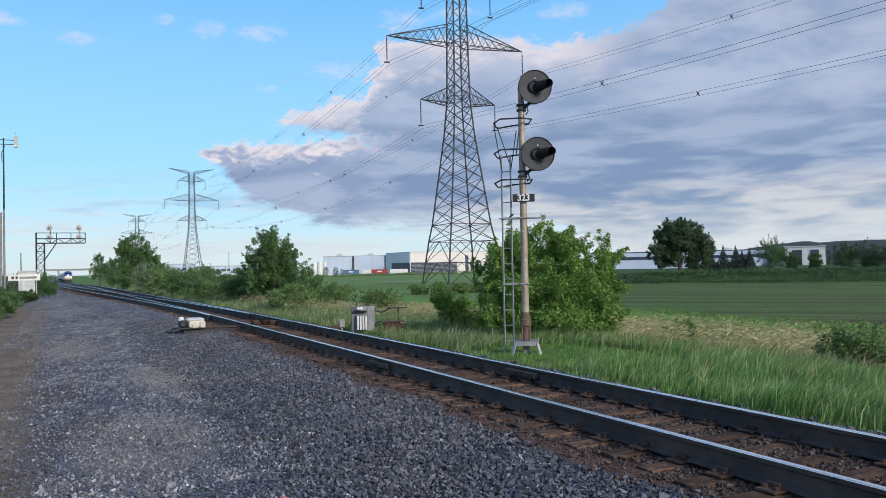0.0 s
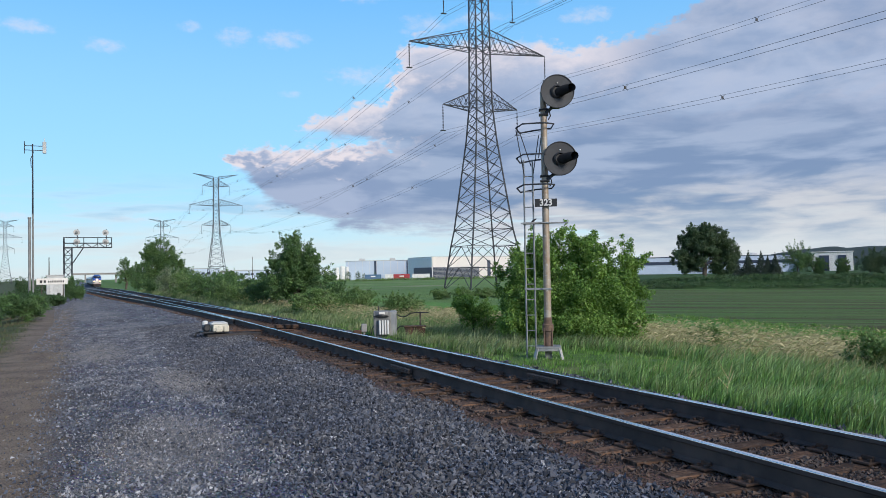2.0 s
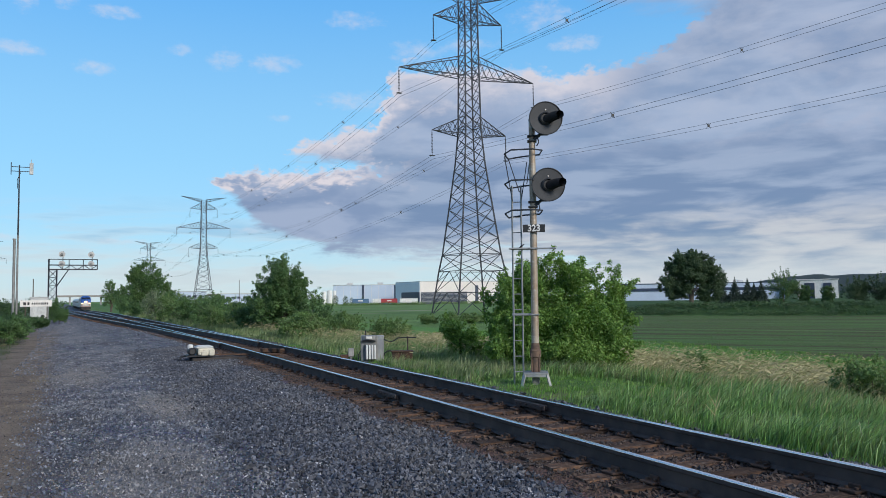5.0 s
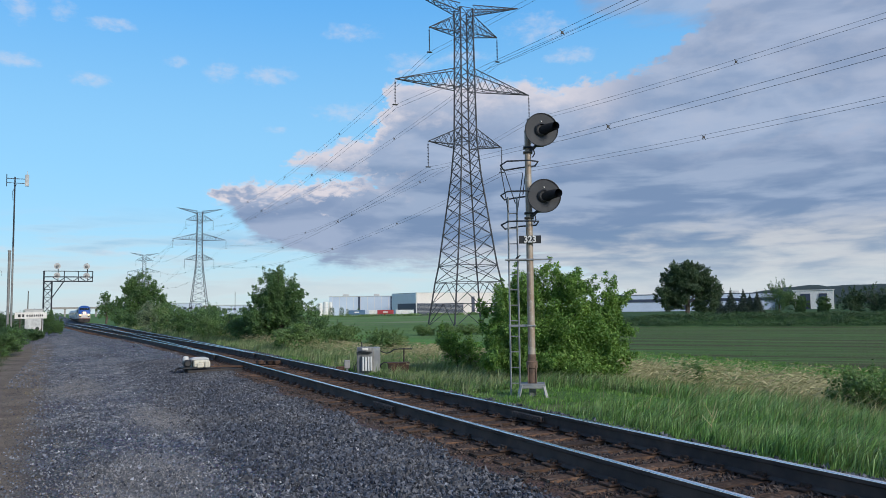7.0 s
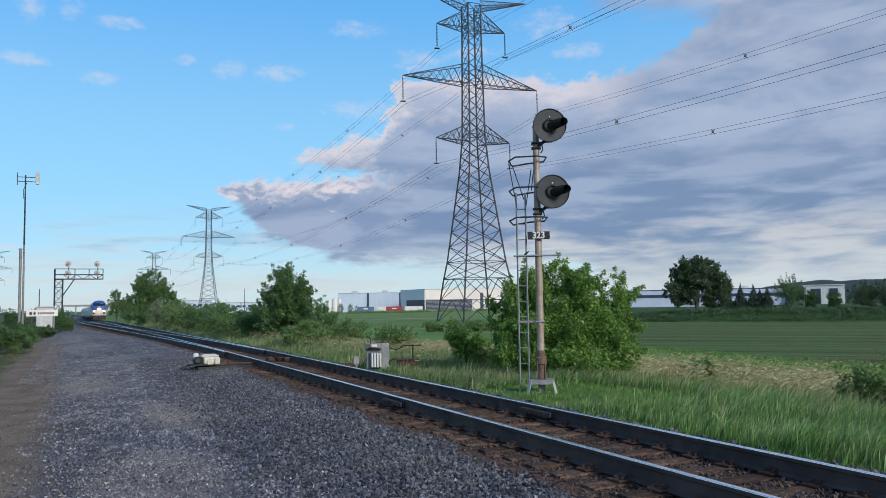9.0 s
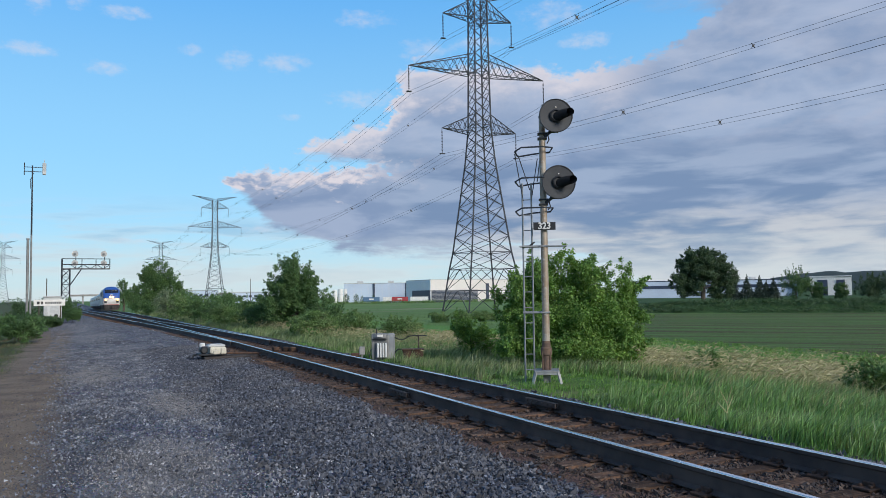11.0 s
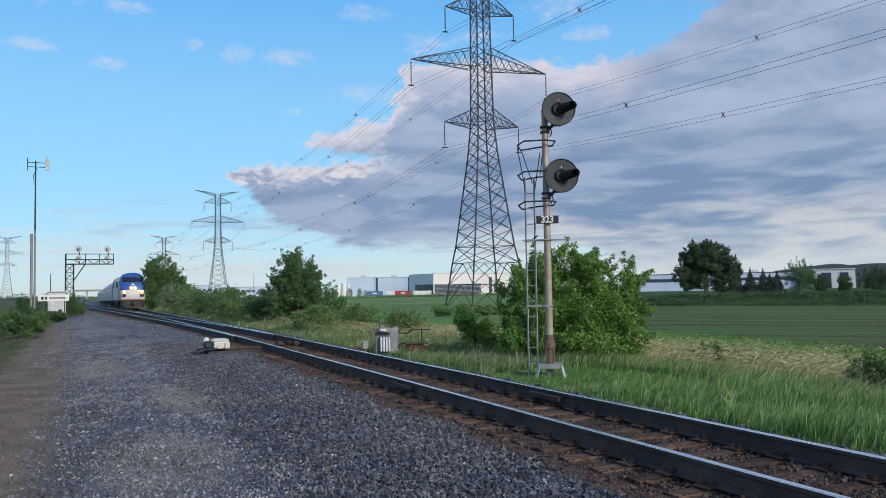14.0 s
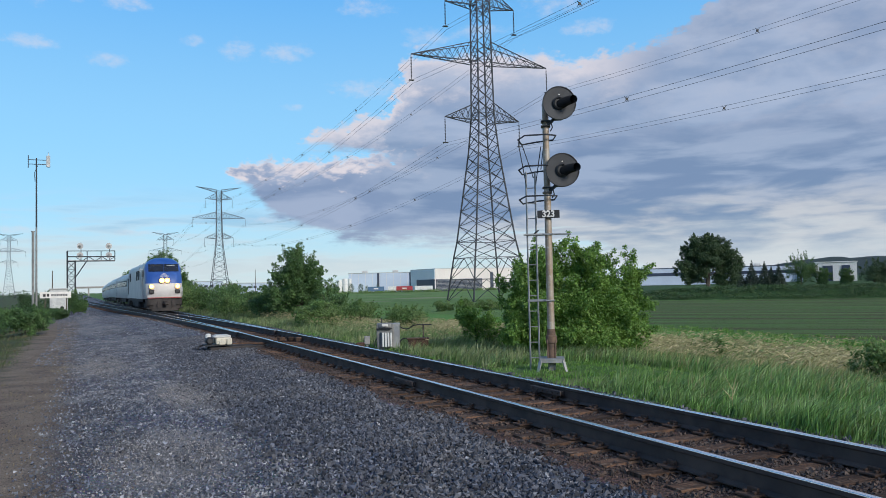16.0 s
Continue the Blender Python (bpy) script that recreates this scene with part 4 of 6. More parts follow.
    g = Geo().loft([[(x, y, z) for x, y in plan_outline(w, f, 1.2, 0.3, 0.6)] for z, w, f in ((0.10, 1.10, -0.25), (0.55, 1.34, -0.12), (1.06, 1.42, 0.0))])
    part("pilot", g, M_UNDER, e, "dark snow-plough pilot", True)
    part("coupler", Geo().box((0, -0.35, 0.72), (0.30, 0.5, 0.28), 0.06).box((0.08, -0.62, 0.72), (0.34, 0.2, 0.32), 0.06), M_UNDER, e, "knuckle coupler")
    for sx in (-1, 1):
        part("hose", Geo().pipe([(sx * 0.5, -0.1, 0.9), (sx * 0.6, -0.4, 0.5), (sx * 0.45, -0.3, 0.3)], 0.03), M_UNDER, e)
        for zc in (0.30, 0.58):
            part("step", Geo().box((sx * 1.12, -0.02, zc), (0.5, 0.3, 0.05), 0.01), M_UNDER, e)

    def section(y, hw=1.48, top=4.2):
        return [(x * hw, y, z) for x, z in ((-1, 1.05), (-1, 2.9), (-0.985, 3.35), (-0.93, 3.75), (-0.78, 4.02), (-0.45, top - 0.03), (0, top), (0.45, top - 0.03), (0.78, 4.02), (0.93, 3.75), (0.985, 3.35), (1, 2.9), (1, 1.05))]

    part("body", Geo().loft([section(y) for y in (2.6, 5.0, 20.6)] + [section(20.9, 1.42, 4.1)]), M_LOCO, e, "silver-grey hood", True)
    for sx in (-1, 1):
        part("side_window", Geo().box((sx * 1.497, 2.4, 3.12), (0.02, 0.9, 0.55), 0.008), M_GLASS, e)
        part("door", Geo().box((sx * 1.495, 3.7, 2.2), (0.02, 0.62, 1.9), 0.008), M_PALE, e)
        for k in (6.2, 8.4, 17.0):
            part("side_grille", Geo().box((sx * 1.488, k, 3.05), (0.03, 1.5, 0.8), 0.01), M_UNDER, e)
        # raised panel in underframe colour paints in the shade of a recess
        part("recess_shade_panel", Geo().box((sx * 1.486, 19.9, 2.2), (0.03, 0.8, 1.6), 0.01), M_UNDER, e)
        part("skirt", Geo().box((sx * 1.42, 11.5, 0.92), (0.06, 18.0, 0.24), 0.02), M_UNDER, e)
    part("fuel_tank", Geo().box((0, 11.2, 0.58), (2.7, 5.2, 0.7), 0.12), M_UNDER, e)
    for y in (8.0, 13.0, 17.5):
        part("roof_fan", Geo().lathe([(0.0, 0.0), (0.62, 0.0), (0.60, 0.12), (0.0, 0.14)], pose(0, y, 4.19), 20), M_UNDER, e, "", True)
    part("horn", Geo().bar((-0.2, 3.6, 4.3), (0.2, 3.6, 4.3), 0.06).tube((-0.15, 3.6, 4.34), (-0.15, 3.1, 4.36), 0.03, 0.08).tube((0.1, 3.6, 4.34), (0.1, 3.15, 4.36), 0.03, 0.08), M_PALE, e)
    truck(e, 4.0)
    truck(e, 17.6)
    return e


def build_coach():
    c = thing("passenger_coach", pose(0, 90, RAIL_TOP), "stainless steel passenger coach with a dark window band", "railway coach", "coaches of the train")

    def section(y, k=1.0):
        return [(x * 1.50 * k, y, z) for x, z in ((-0.90, 0.95), (-0.99, 1.5), (-1.0, 2.2), (-0.97, 2.9), (-0.88, 3.4), (-0.70, 3.68), (-0.4, 3.84), (0, 3.88), (0.4, 3.84), (0.70, 3.68), (0.88, 3.4), (0.97, 2.9), (1.0, 2.2), (0.99, 1.5), (0.90, 0.95))]

    part("body", Geo().loft([section(0.15, 0.97), section(0.3), section(13), section(25.6), section(25.75, 0.97)]), M_SILVER, c, "ribbed stainless shell", True)
    for sx in (-1, 1):
        part("window_band", Geo().box((sx * 1.495, 13, 2.55), (0.03, 22.0, 0.62), 0.01, Matrix.Rotation(sx * -0.05, 3, "Y")), M_BLACK, c, "black band between windows")
        for k in range(11):
            part("window", Geo().box((sx * 1.508, 3.0 + k * 2.0, 2.55), (0.03, 1.45, 0.50), 0.01, Matrix.Rotation(sx * -0.05, 3, "Y")), M_GLASS, c)
        part("stripe", Geo().box((sx * 1.49, 13, 3.0), (0.03, 24.5, 0.10), 0.01, Matrix.Rotation(sx * -0.14, 3, "Y")), M_WHITE, c)
        part("stripe", Geo().box((sx * 1.502, 13, 2.12), (0.03, 24.5, 0.10), 0.01), M_WHITE, c)
        for k in (1.1, 24.7):
            part("door", Geo().box((sx * 1.497, k, 2.2), (0.03, 0.85, 1.95), 0.01), M_PALE, c)
        g = Geo()
        for k in range(4):
            g.bar((sx * 1.50, 0.4, 1.15 + k * 0.2), (sx * 1.50, 25.5, 1.15 + k * 0.2), 0.03)
        part("fluting", g, M_SILVER, c)
    part("vestibule", Geo().box((0, 0.05, 2.2), (1.0, 0.35, 2.2), 0.05), M_BLACK, c)
    part("vestibule", Geo().box((0, 25.85, 2.2), (1.0, 0.35, 2.2), 0.05), M_BLACK, c)
    part("undergear", Geo().box((0, 13, 0.72), (2.5, 9.0, 0.55), 0.06).box((0.6, 8.0, 0.72), (1.2, 1.6, 0.5), 0.06), M_UNDER, c)
    truck(c, 4.0)
    truck(c, 22.0)
    return c


loco = build_loco()
coach = build_coach()
TRAIN = [(loco, 0.0), (coach, 21.4)]
for k in range(1, 5):
    TRAIN.append((copy_thing(coach, pose(0, 90 + 26.1 * k, RAIL_TOP)), 21.4 + 26.1 * k))


# ---------------------------------------------------------------- trackside equipment
def gz(x, y):
    return float(ground_z(x, y))


def build_switch_machine():
    M_CREAM = worn("cream_paint", (0.62, 0.58, 0.46), (0.48, 0.45, 0.37), 3, 0.6, 0, (0.30, 0.27, 0.22), 14)
    s = thing("switch_machine", pose(3.62, 25.8, -0.06, 0, 0, 2), "cream switch machine on dark timbers beside the track", "switch machine")
    for k in (-0.30, 0.30):
        part("timber", Geo().box((0.55, k, 0.03), (1.7, 0.22, 0.10), 0.02), M_UNDER, s)
    part("bed_plate", Geo().box((-0.02, 0, 0.15), (0.86, 0.62, 0.05), 0.01), M_BLACK, s)
    part("gear_box", Geo().box((0.14, -0.06, 0.27), (0.50, 0.50, 0.22), 0.04), M_CREAM, s)
    part("cover", Geo().box((0.10, -0.04, 0.41), (0.54, 0.46, 0.07), 0.025).box((0.10, -0.04, 0.455), (0.40, 0.30, 0.03), 0.012), M_PALE, s, "pale grey lid")
    part("motor", Geo().lathe([(0.0, -0.17), (0.10, -0.17), (0.12, -0.15), (0.12, 0.12), (0.08, 0.16), (0.0, 0.16)], pose(-0.28, -0.08, 0.29, 90, 0, 0), 18), M_BLACK, s, "", True)
    part("lamp_cap", Geo().lathe([(0.05, 0.0), (0.085, 0.02), (0.085, 0.12), (0.05, 0.15), (0.0, 0.155)], pose(-0.30, 0.02, 0.36), 16), M_WHITE, s, "", True)
    part("front_box", Geo().box((0.30, -0.30, 0.25), (0.17, 0.12, 0.20), 0.025), M_CREAM, s)
    part("front_box", Geo().box((0.08, -0.31, 0.22), (0.20, 0.10, 0.14), 0.025), M_CREAM, s)
    for k in (-0.14, 0.12):
        part("throw_rod", Geo().tube((0.40, k, 0.16), (2.55, k, 0.08), 0.022, 0.022, 8), M_PLATE, s)
    part("conduit", Geo().pipe([(-0.40, 0.1, 0.16), (-0.55, 0.15, 0.12), (-0.62, 0.1, 0.02)], 0.03, 8), M_BLACK, s)


def build_case():
    s = thing("signal_equipment_case", pose(8.28, 22.7, gz(8.28, 22.7), 0, 0, -24) @ Matrix.Scale(0.86, 4), "grey metal signal equipment case with ribbed front", "equipment case")
    part("body", Geo().box((-0.06, 0.02, 0.46), (0.62, 0.50, 0.92), 0.03), M_GREYBOX, s, "grey sheet-metal body")
    part("side_case", Geo().box((0.32, 0.04, 0.48), (0.25, 0.48, 0.90), 0.025), M_GALV, s, "paler side case")
    part("hood", Geo().lathe([(0.27, 0.0), (0.29, 0.02), (0.29, 0.14), (0.27, 0.165), (0.0, 0.17)], pose(-0.08, -0.06, 0.775), 24), M_GREYBOX, s, "round-fronted hood", True)
    part("label_plate", Geo().box((-0.05, -0.43, 0.88), (0.20, 0.012, 0.085), 0.003), M_SIGN, s, "pale plate")
    part("shelf", Geo().box((-0.08, -0.17, 0.755), (0.54, 0.40, 0.02), 0.006), M_BLACK, s)
    rb = part("ribbed_panel", Geo().box((0.0, -0.30, 0.36), (0.40, 0.10, 0.56), 0.02), M_GREYBOX, s)
    for k in range(4):
        part("rib", Geo().box((-0.13 + k * 0.095, -0.365, 0.36), (0.062, 0.05, 0.50), 0.012), M_WHITE, rb)
    part("stub", Geo().tube((-0.20, -0.05, 0.92), (-0.20, -0.05, 1.12), 0.018, 0.018, 8), M_BLACK, s)
    part("cable", Geo().pipe([(0.45, 0, 0.80), (0.55, 0, 0.74), (0.68, 0, 0.70), (0.82, 0, 0.74), (0.95, 0, 0.83), (1.15, 0, 0.85), (1.6, 0.05, 0.84)], 0.020, 8), M_BLACK, s, "black cable")
    part("cable", Geo().pipe([(0.42, -0.1, 0.14), (0.48, -0.12, 0.30), (0.58, -0.12, 0.38), (0.70, -0.12, 0.38), (0.78, -0.1, 0.30), (0.80, -0.1, 0.10)], 0.024, 8), M_BLACK, s, "black cable")
    part("cable", Geo().pipe([(-0.36, -0.15, 0.42), (-0.46, -0.2, 0.24), (-0.42, -0.25, 0.05)], 0.016, 6), M_BLACK, s, "black cable")
    part("cable_post", Geo().bar((1.30, 0.03, 0.0), (1.30, 0.03, 0.88), 0.04), M_BARK, s)
    b = thing("junction_box", pose(7.74, 23.05, gz(7.74, 23.05), 0, 0, -20) @ Matrix.Scale(0.75, 4), "small cream junction box on a short post", "junction box")
    part("box", Geo().box((0, 0, 0.34), (0.24, 0.2, 0.34), 0.025), M_CONC, b)
    part("post", Geo().box((0, 0, 0.08), (0.08, 0.08, 0.3), 0.01), M_CONC, b)
    part("lower_box", Geo().box((-0.28, 0, 0.16), (0.34, 0.22, 0.20), 0.02), M_PLATE, b)
    r = thing("rusty_box", pose(9.1, 22.2, gz(9.1, 22.2), 0, 0, -20) @ Matrix.Scale(0.78, 4), "low rusty metal box in the weeds", "metal box")
    part("body", Geo().box((0, 0, 0.19), (0.80, 0.42, 0.38), 0.02), M_PLATE, r)
    part("lid", Geo().box((0, 0, 0.40), (0.88, 0.5, 0.05), 0.012), M_PLATE, r, "rusty lid")


def build_gantry():
    g0 = thing("signal_gantry", pose(0, 120, -0.1), "cantilever signal bridge with round signal heads over the tracks", "signal gantry")
    tw = part("tower", Geo(), M_LATTICE, g0)
    for x in (-3.42, -2.42):
        for y in (-0.45, 0.45):
            part("post", Geo().bar((x, y, 0.0), (x, y, 7.85 if x < -3 else 6.5), 0.13), M_LATTICE, tw)
    for y in (-0.45, 0.45):
        g = Geo()
        for k in range(6):
            z0, z1 = k * 1.06, (k + 1) * 1.06
            g.bar((-3.42, y, z0), (-2.42, y, z1), 0.07)
            g.bar((-2.42, y, z0), (-3.42, y, z1), 0.07)
            g.bar((-3.42, y, z1), (-2.42, y, z1), 0.07)
        part("lacing", g, M_LATTICE, tw)
    arm = part("arm", Geo(), M_LATTICE, g0)
    for z in (6.42, 7.05, 7.85):
        for y in (-0.45, 0.45):
            part("chord", Geo().bar((-3.42, y, z), (2.70, y, z), 0.11 if z < 7.5 else 0.06), M_LATTICE, arm)
    g = Geo()
    for k in range(6):
        x0, x1 = -2.4 + k * 0.85, -2.4 + (k + 1) * 0.85
        for y in (-0.45, 0.45):
            g.bar((x0, y, 6.42), (x1, y, 7.05), 0.07) if k % 2 else g.bar((x0, y, 7.05), (x1, y, 6.42), 0.07)
    for x in (-0.9, 0.9, 2.70):
        for y in (-0.45, 0.45):
            g.bar((x, y, 6.42), (x, y, 7.85), 0.07)
    part("web", g, M_LATTICE, arm)
    part("walkway", Geo().box((-0.36, 0, 6.50), (6.1, 0.8, 0.05)), M_GALV, arm)
    for y in (-0.45, 0.45):
        part("brace", Geo().bar((-2.42, y, 4.1), (-0.95, y, 6.42), 0.12), M_LATTICE, g0)
    for x in (-1.68, 2.02):
        part("signal_mast", Geo().tube((x, -0.2, 6.45), (x, -0.2, 9.0), 0.06, 0.05, 8), M_LATTICE, g0)
        for z in (7.22, 8.52):
            h = part("signal_head", Geo().lathe([(0.0, 0.26), (0.16, 0.24), (0.18, 0.05)], pose(x - 0.12, -0.42, z, 90, 0, 0), 16), M_GREYBOX, g0, "grey lamp case", True)
            part("target", Geo().lathe([(0.0, 0.0), (0.40, 0.0), (0.42, 0.02), (0.42, 0.05), (0.0, 0.05)], pose(x - 0.12, -0.42, z, 90, 0, 0), 28), M_GALV, h, "grey back of the round target", True)
        part("step", Geo().box((x, -0.2, 7.85), (0.7, 0.4, 0.05)), M_LATTICE, g0)


def build_antenna():
    a = thing("radio_mast", pose(-4.22, 69.9, -0.4), "slender grey radio mast with a small antenna array", "radio mast")
    part("pole", Geo().tube((0, 0, 0), (0, 0, 7.6), 0.085, 0.065, 10), M_GREYBOX, a)
    part("upper_pole", Geo().tube((0.0, 0, 7.5), (0.0, 0, 13.2), 0.065, 0.05, 8), M_LATTICE, a)
    part("guide_pole", Geo().tube((-0.24, 0, 0), (-0.24, 0, 7.2), 0.10, 0.10, 10).tube((-0.24, 0, 7.2), (-0.24, 0, 7.3), 0.13, 0.13, 10), M_GREYBOX, a, "shorter stout grey pole")
    g = part("antenna", Geo(), M_LATTICE, a)
    for z in (12.7, 13.05):
        part("boom", Geo().bar((-0.58, 0, z), (0.85, 0, z), 0.05), M_LATTICE, g)
    part("dipole", Geo().tube((-0.58, 0, 12.4), (-0.58, 0, 13.4), 0.03), M_LATTICE, g)
    part("panel", Geo().box((0.85, 0, 12.95), (0.28, 0.18, 0.95), 0.03).tube((0.85, 0, 13.4), (0.85, 0, 13.7), 0.02), M_PALE, g, "pale panel antenna")
    part("cable", Geo().pipe([(0.1, 0, 12.6), (-0.14, 0, 12.0), (-0.1, 0, 11.3)], 0.025), M_BLACK, a)
    for x, y, h in ((-6.6, 150.0, 6.4), (45.0, 240.0, 9.0)):
        p = part("utility_pole", Geo().tube((0, 0, 0), (0, 0, h), 0.11, 0.07, 8).box((0, 0, h - 0.1), (0.16, 0.1, 0.14), 0.02), M_BARK, None, at=pose(x, y, gz(x, y)))
        tagged(p, "thin weathered wooden pole in the distance", "pole", "poles")


def build_shed():
    s = thing("trackside_cabinet", pose(-2.80, 75.0, -0.35), "weathered white trackside cabinet among bushes", "cabinet")
    part("body", Geo().box((0, 0, 1.50), (1.38, 1.1, 2.1), 0.04), M_PALE, s)
    part("roof", Geo().box((0, 0, 2.60), (1.50, 1.22, 0.10), 0.03), M_PALE, s)
    part("door", Geo().box((0.05, -0.57, 1.45), (1.0, 0.05, 1.8), 0.02), M_PALE, s)
    part("vent", Geo().lathe([(0.0, 0.0), (0.16, 0.0), (0.15, 0.04), (0.0, 0.05)], pose(0.28, -0.60, 0.95, 90, 0, 0), 16), M_BLACK, s)
    part("stencil", Geo().box((-0.05, -0.60, 2.2), (0.42, 0.012, 0.10)), M_BLACK, s, "dark unreadable marking")
    for sx in (-1, 1):
        part("leg", Geo().box((sx * 0.6, 0, 0.3), (0.1, 1.0, 0.62), 0.01), M_LATTICE, s)
    n = thing("station_sign", pose(-2.86, 70.0, -0.35, 0, 0, 0), "white board with dark unreadable letters on posts", "sign")
    b = part("board", Geo().box((0, 0, 2.09), (2.26, 0.05, 0.50), 0.01), M_SIGN, n)
    for k, w in enumerate((0.30, 0.24, 0.0, 0.16, 0.13, 0.13, 0.11, 0.13, 0.17, 0.13, 0.13, 0.13)):
        if w:
            part("letter_bar", Geo().box((-0.95 + sum((0.30, 0.24, 0.08, 0.16, 0.13, 0.13, 0.11, 0.13, 0.17, 0.13, 0.13, 0.13)[:k]) + w / 2, -0.029, 2.08), (w * 0.62, 0.008, 0.22 if k < 2 else 0.17)), M_BLACK, b)
    for x in (-0.75, 0.8):
        part("post", Geo().box((x, 0.05, 0.95), (0.08, 0.05, 2.0), 0.008), M_BARK, n)


build_switch_machine()
build_case()
build_gantry()
build_antenna()
build_shed()


# ---------------------------------------------------------------- buildings and far things
M_WALL_B = worn("pale_blue_grey_cladding", (0.52, 0.61, 0.74), (0.46, 0.54, 0.67), 0.06, 0.6, 0, None, 1.5, bumpy=0)
M_WALL_W = worn("warm_white_cladding", (0.74, 0.70, 0.66), (0.66, 0.62, 0.59), 0.06, 0.6, 0, None, 1.5, bumpy=0)
# for the office's side wall: brightened in colour to make up for its shade
M_WALL_S = worn("shade_offset_cladding", (0.80, 0.82, 0.85), (0.74, 0.77, 0.81), 0.06, 0.6, 0, None, 1.5, bumpy=0)
M_NAVY = worn("dark_blue_cladding", (0.030, 0.045, 0.085), (0.045, 0.06, 0.10), 0.1, 0.4, 0, None, 2, bumpy=0)


def turned(a, b):
    """Pose with x along the wall from a to b, y into the building."""
    d = math.degrees(math.atan2(b[1] - a[1], b[0] - a[0]))
    return pose(a[0], a[1], -1.3, 0, 0, d), math.hypot(b[0] - a[0], b[1] - a[1])


def build_warehouse():
    m, L = turned((119.2, 382.9), (149.2, 371.2))
    w = thing("warehouse", m, "long pale blue-grey warehouse with dark vertical strips", "warehouse", "industrial buildings")
    part("wall", Geo().box((L / 2, 30, 4.9), (L, 60, 9.8), 0.05), M_WALL_B, w)
    part("roof", Geo().box((L / 2, 30, 9.9), (L + 0.4, 60.4, 0.3), 0.05), M_PALE, w)
    for x in (L * 0.47, L * 0.985):
        part("dark_strip", Geo().box((x, -0.05, 4.9), (1.1, 0.3, 9.6), 0.02), M_NAVY, w)
    for k in range(9):
        part("panel_joint", Geo().box((1.5 + k * L / 9, -0.02, 4.9), (0.12, 0.1, 9.5)), M_WALL_W, w)
    for x in (8.0, 24.0):
        part("roof_unit", Geo().box((x, 8, 10.6), (3, 3, 1.2), 0.1), M_PALE, w)
    m, L = turned((144.5, 329.7), (188.3, 334.2))
    h = thing("office_block", m, "warm white office block with dark horizontal louvres", "office building", "industrial buildings")
    part("wall", Geo().box((L / 2, 12, 5.2), (L, 24, 10.4), 0.05), M_WALL_W, h)
    # thin sheet over the shaded side, extra brightness put into its colour
    part("side_wall", Geo().box((-0.1, 12.2, 5.2), (0.3, 24, 10.35), 0.02), M_WALL_S, h, "side wall, coloured paler to offset its shade")
    part("side_glazing", Geo().box((-0.28, 9.0, 2.9), (0.3, 17.6, 5.4), 0.02), M_NAVY, h, "dark glazed side")
    part("roof", Geo().box((L / 2, 12, 10.5), (L + 0.3, 24.3, 0.3), 0.05), M_PALE, h)
    part("glazing", Geo().box((13.0, -0.05, 2.9), (25.4, 0.5, 5.5), 0.03), M_NAVY, h, "dark glazed front")
    for k in range(9):
        part("louvre", Geo().box((13.0, -0.45, 0.6 + k * 0.60), (25.4, 0.35, 0.10), 0.02), M_PALE, h)
    part("door_recess", Geo().box((31.4, -0.05, 4.6), (1.7, 0.4, 8.2), 0.02), M_NAVY, h)
    for k in range(3):
        part("window", Geo().box((34.5 + k * 3.0, -0.05, 2.2), (1.8, 0.3, 1.8), 0.02), M_NAVY, h)
    m, L = turned((184, 238), (230, 199))
    n = thing("warehouse", m, "low blue-grey warehouse behind the oak and spruces", "warehouse", "industrial buildings")
    part("wall", Geo().box((L / 2, 20, 3.5), (L, 40, 7.0), 0.05), M_WALL_B, n)
    part("roof", Geo().box((L / 2, 20, 7.1), (L + 0.3, 40.3, 0.3), 0.05), M_NAVY, n)
    part("window_band", Geo().box((L / 2, -0.05, 4.9), (L * 0.94, 0.3, 1.1), 0.02), M_NAVY, n)
    for k in range(5):
        part("window", Geo().box((22 + k * 5.5, -0.06, 2.2), (3.2, 0.3, 1.6), 0.02), M_NAVY, n)
    for x, wd in ((30, 4), (40, 3), (46, 2.2)):
        part("roof_unit", Geo().box((x, 6, 7.7), (wd, 3, 1.0), 0.1), M_WHITE, n)
    m, L = turned((229.6, 193.2), (237.6, 183.2))
    e = thing("office_block", m, "bright white end block with tall dark openings", "office building", "industrial buildings")
    part("wall", Geo().box((L / 2, 10, 3.8), (L, 20, 7.6), 0.05), M_WHITE, e)
    part("roof", Geo().box((L / 2, 10, 7.7), (L + 0.6, 20.6, 0.3), 0.05), M_WHITE, e)
    for x, wd in ((L * 0.30, 3.2), (L * 0.74, 2.6)):
        part("opening", Geo().box((x, -0.05, 3.6), (wd, 0.4, 5.8), 0.02), M_NAVY, e)
    for dx, dy, L, z, dist in ((61, 596, 26, 9.5, 0), (96, 592, 26, 7.5, 0)):
        k = thing("distant_hall", pose(dx, dy, -1.3, 0, 0, -10), "pale distant industrial hall above the hedges", "warehouse", "industrial buildings")
        part("wall", Geo().box((L / 2, 10, z / 2), (L, 20, z), 0.05), M_WALL_B, k)
        part("roof", Geo().box((L / 2, 10, z + 0.15), (L + 1, 21, 0.4), 0.05), M_PALE, k)
        for j in range(6):
            part("window", Geo().box((2.5 + j * 4.0, -0.05, z * 0.62), (2.2, 0.3, 1.6), 0.02), M_NAVY, k)


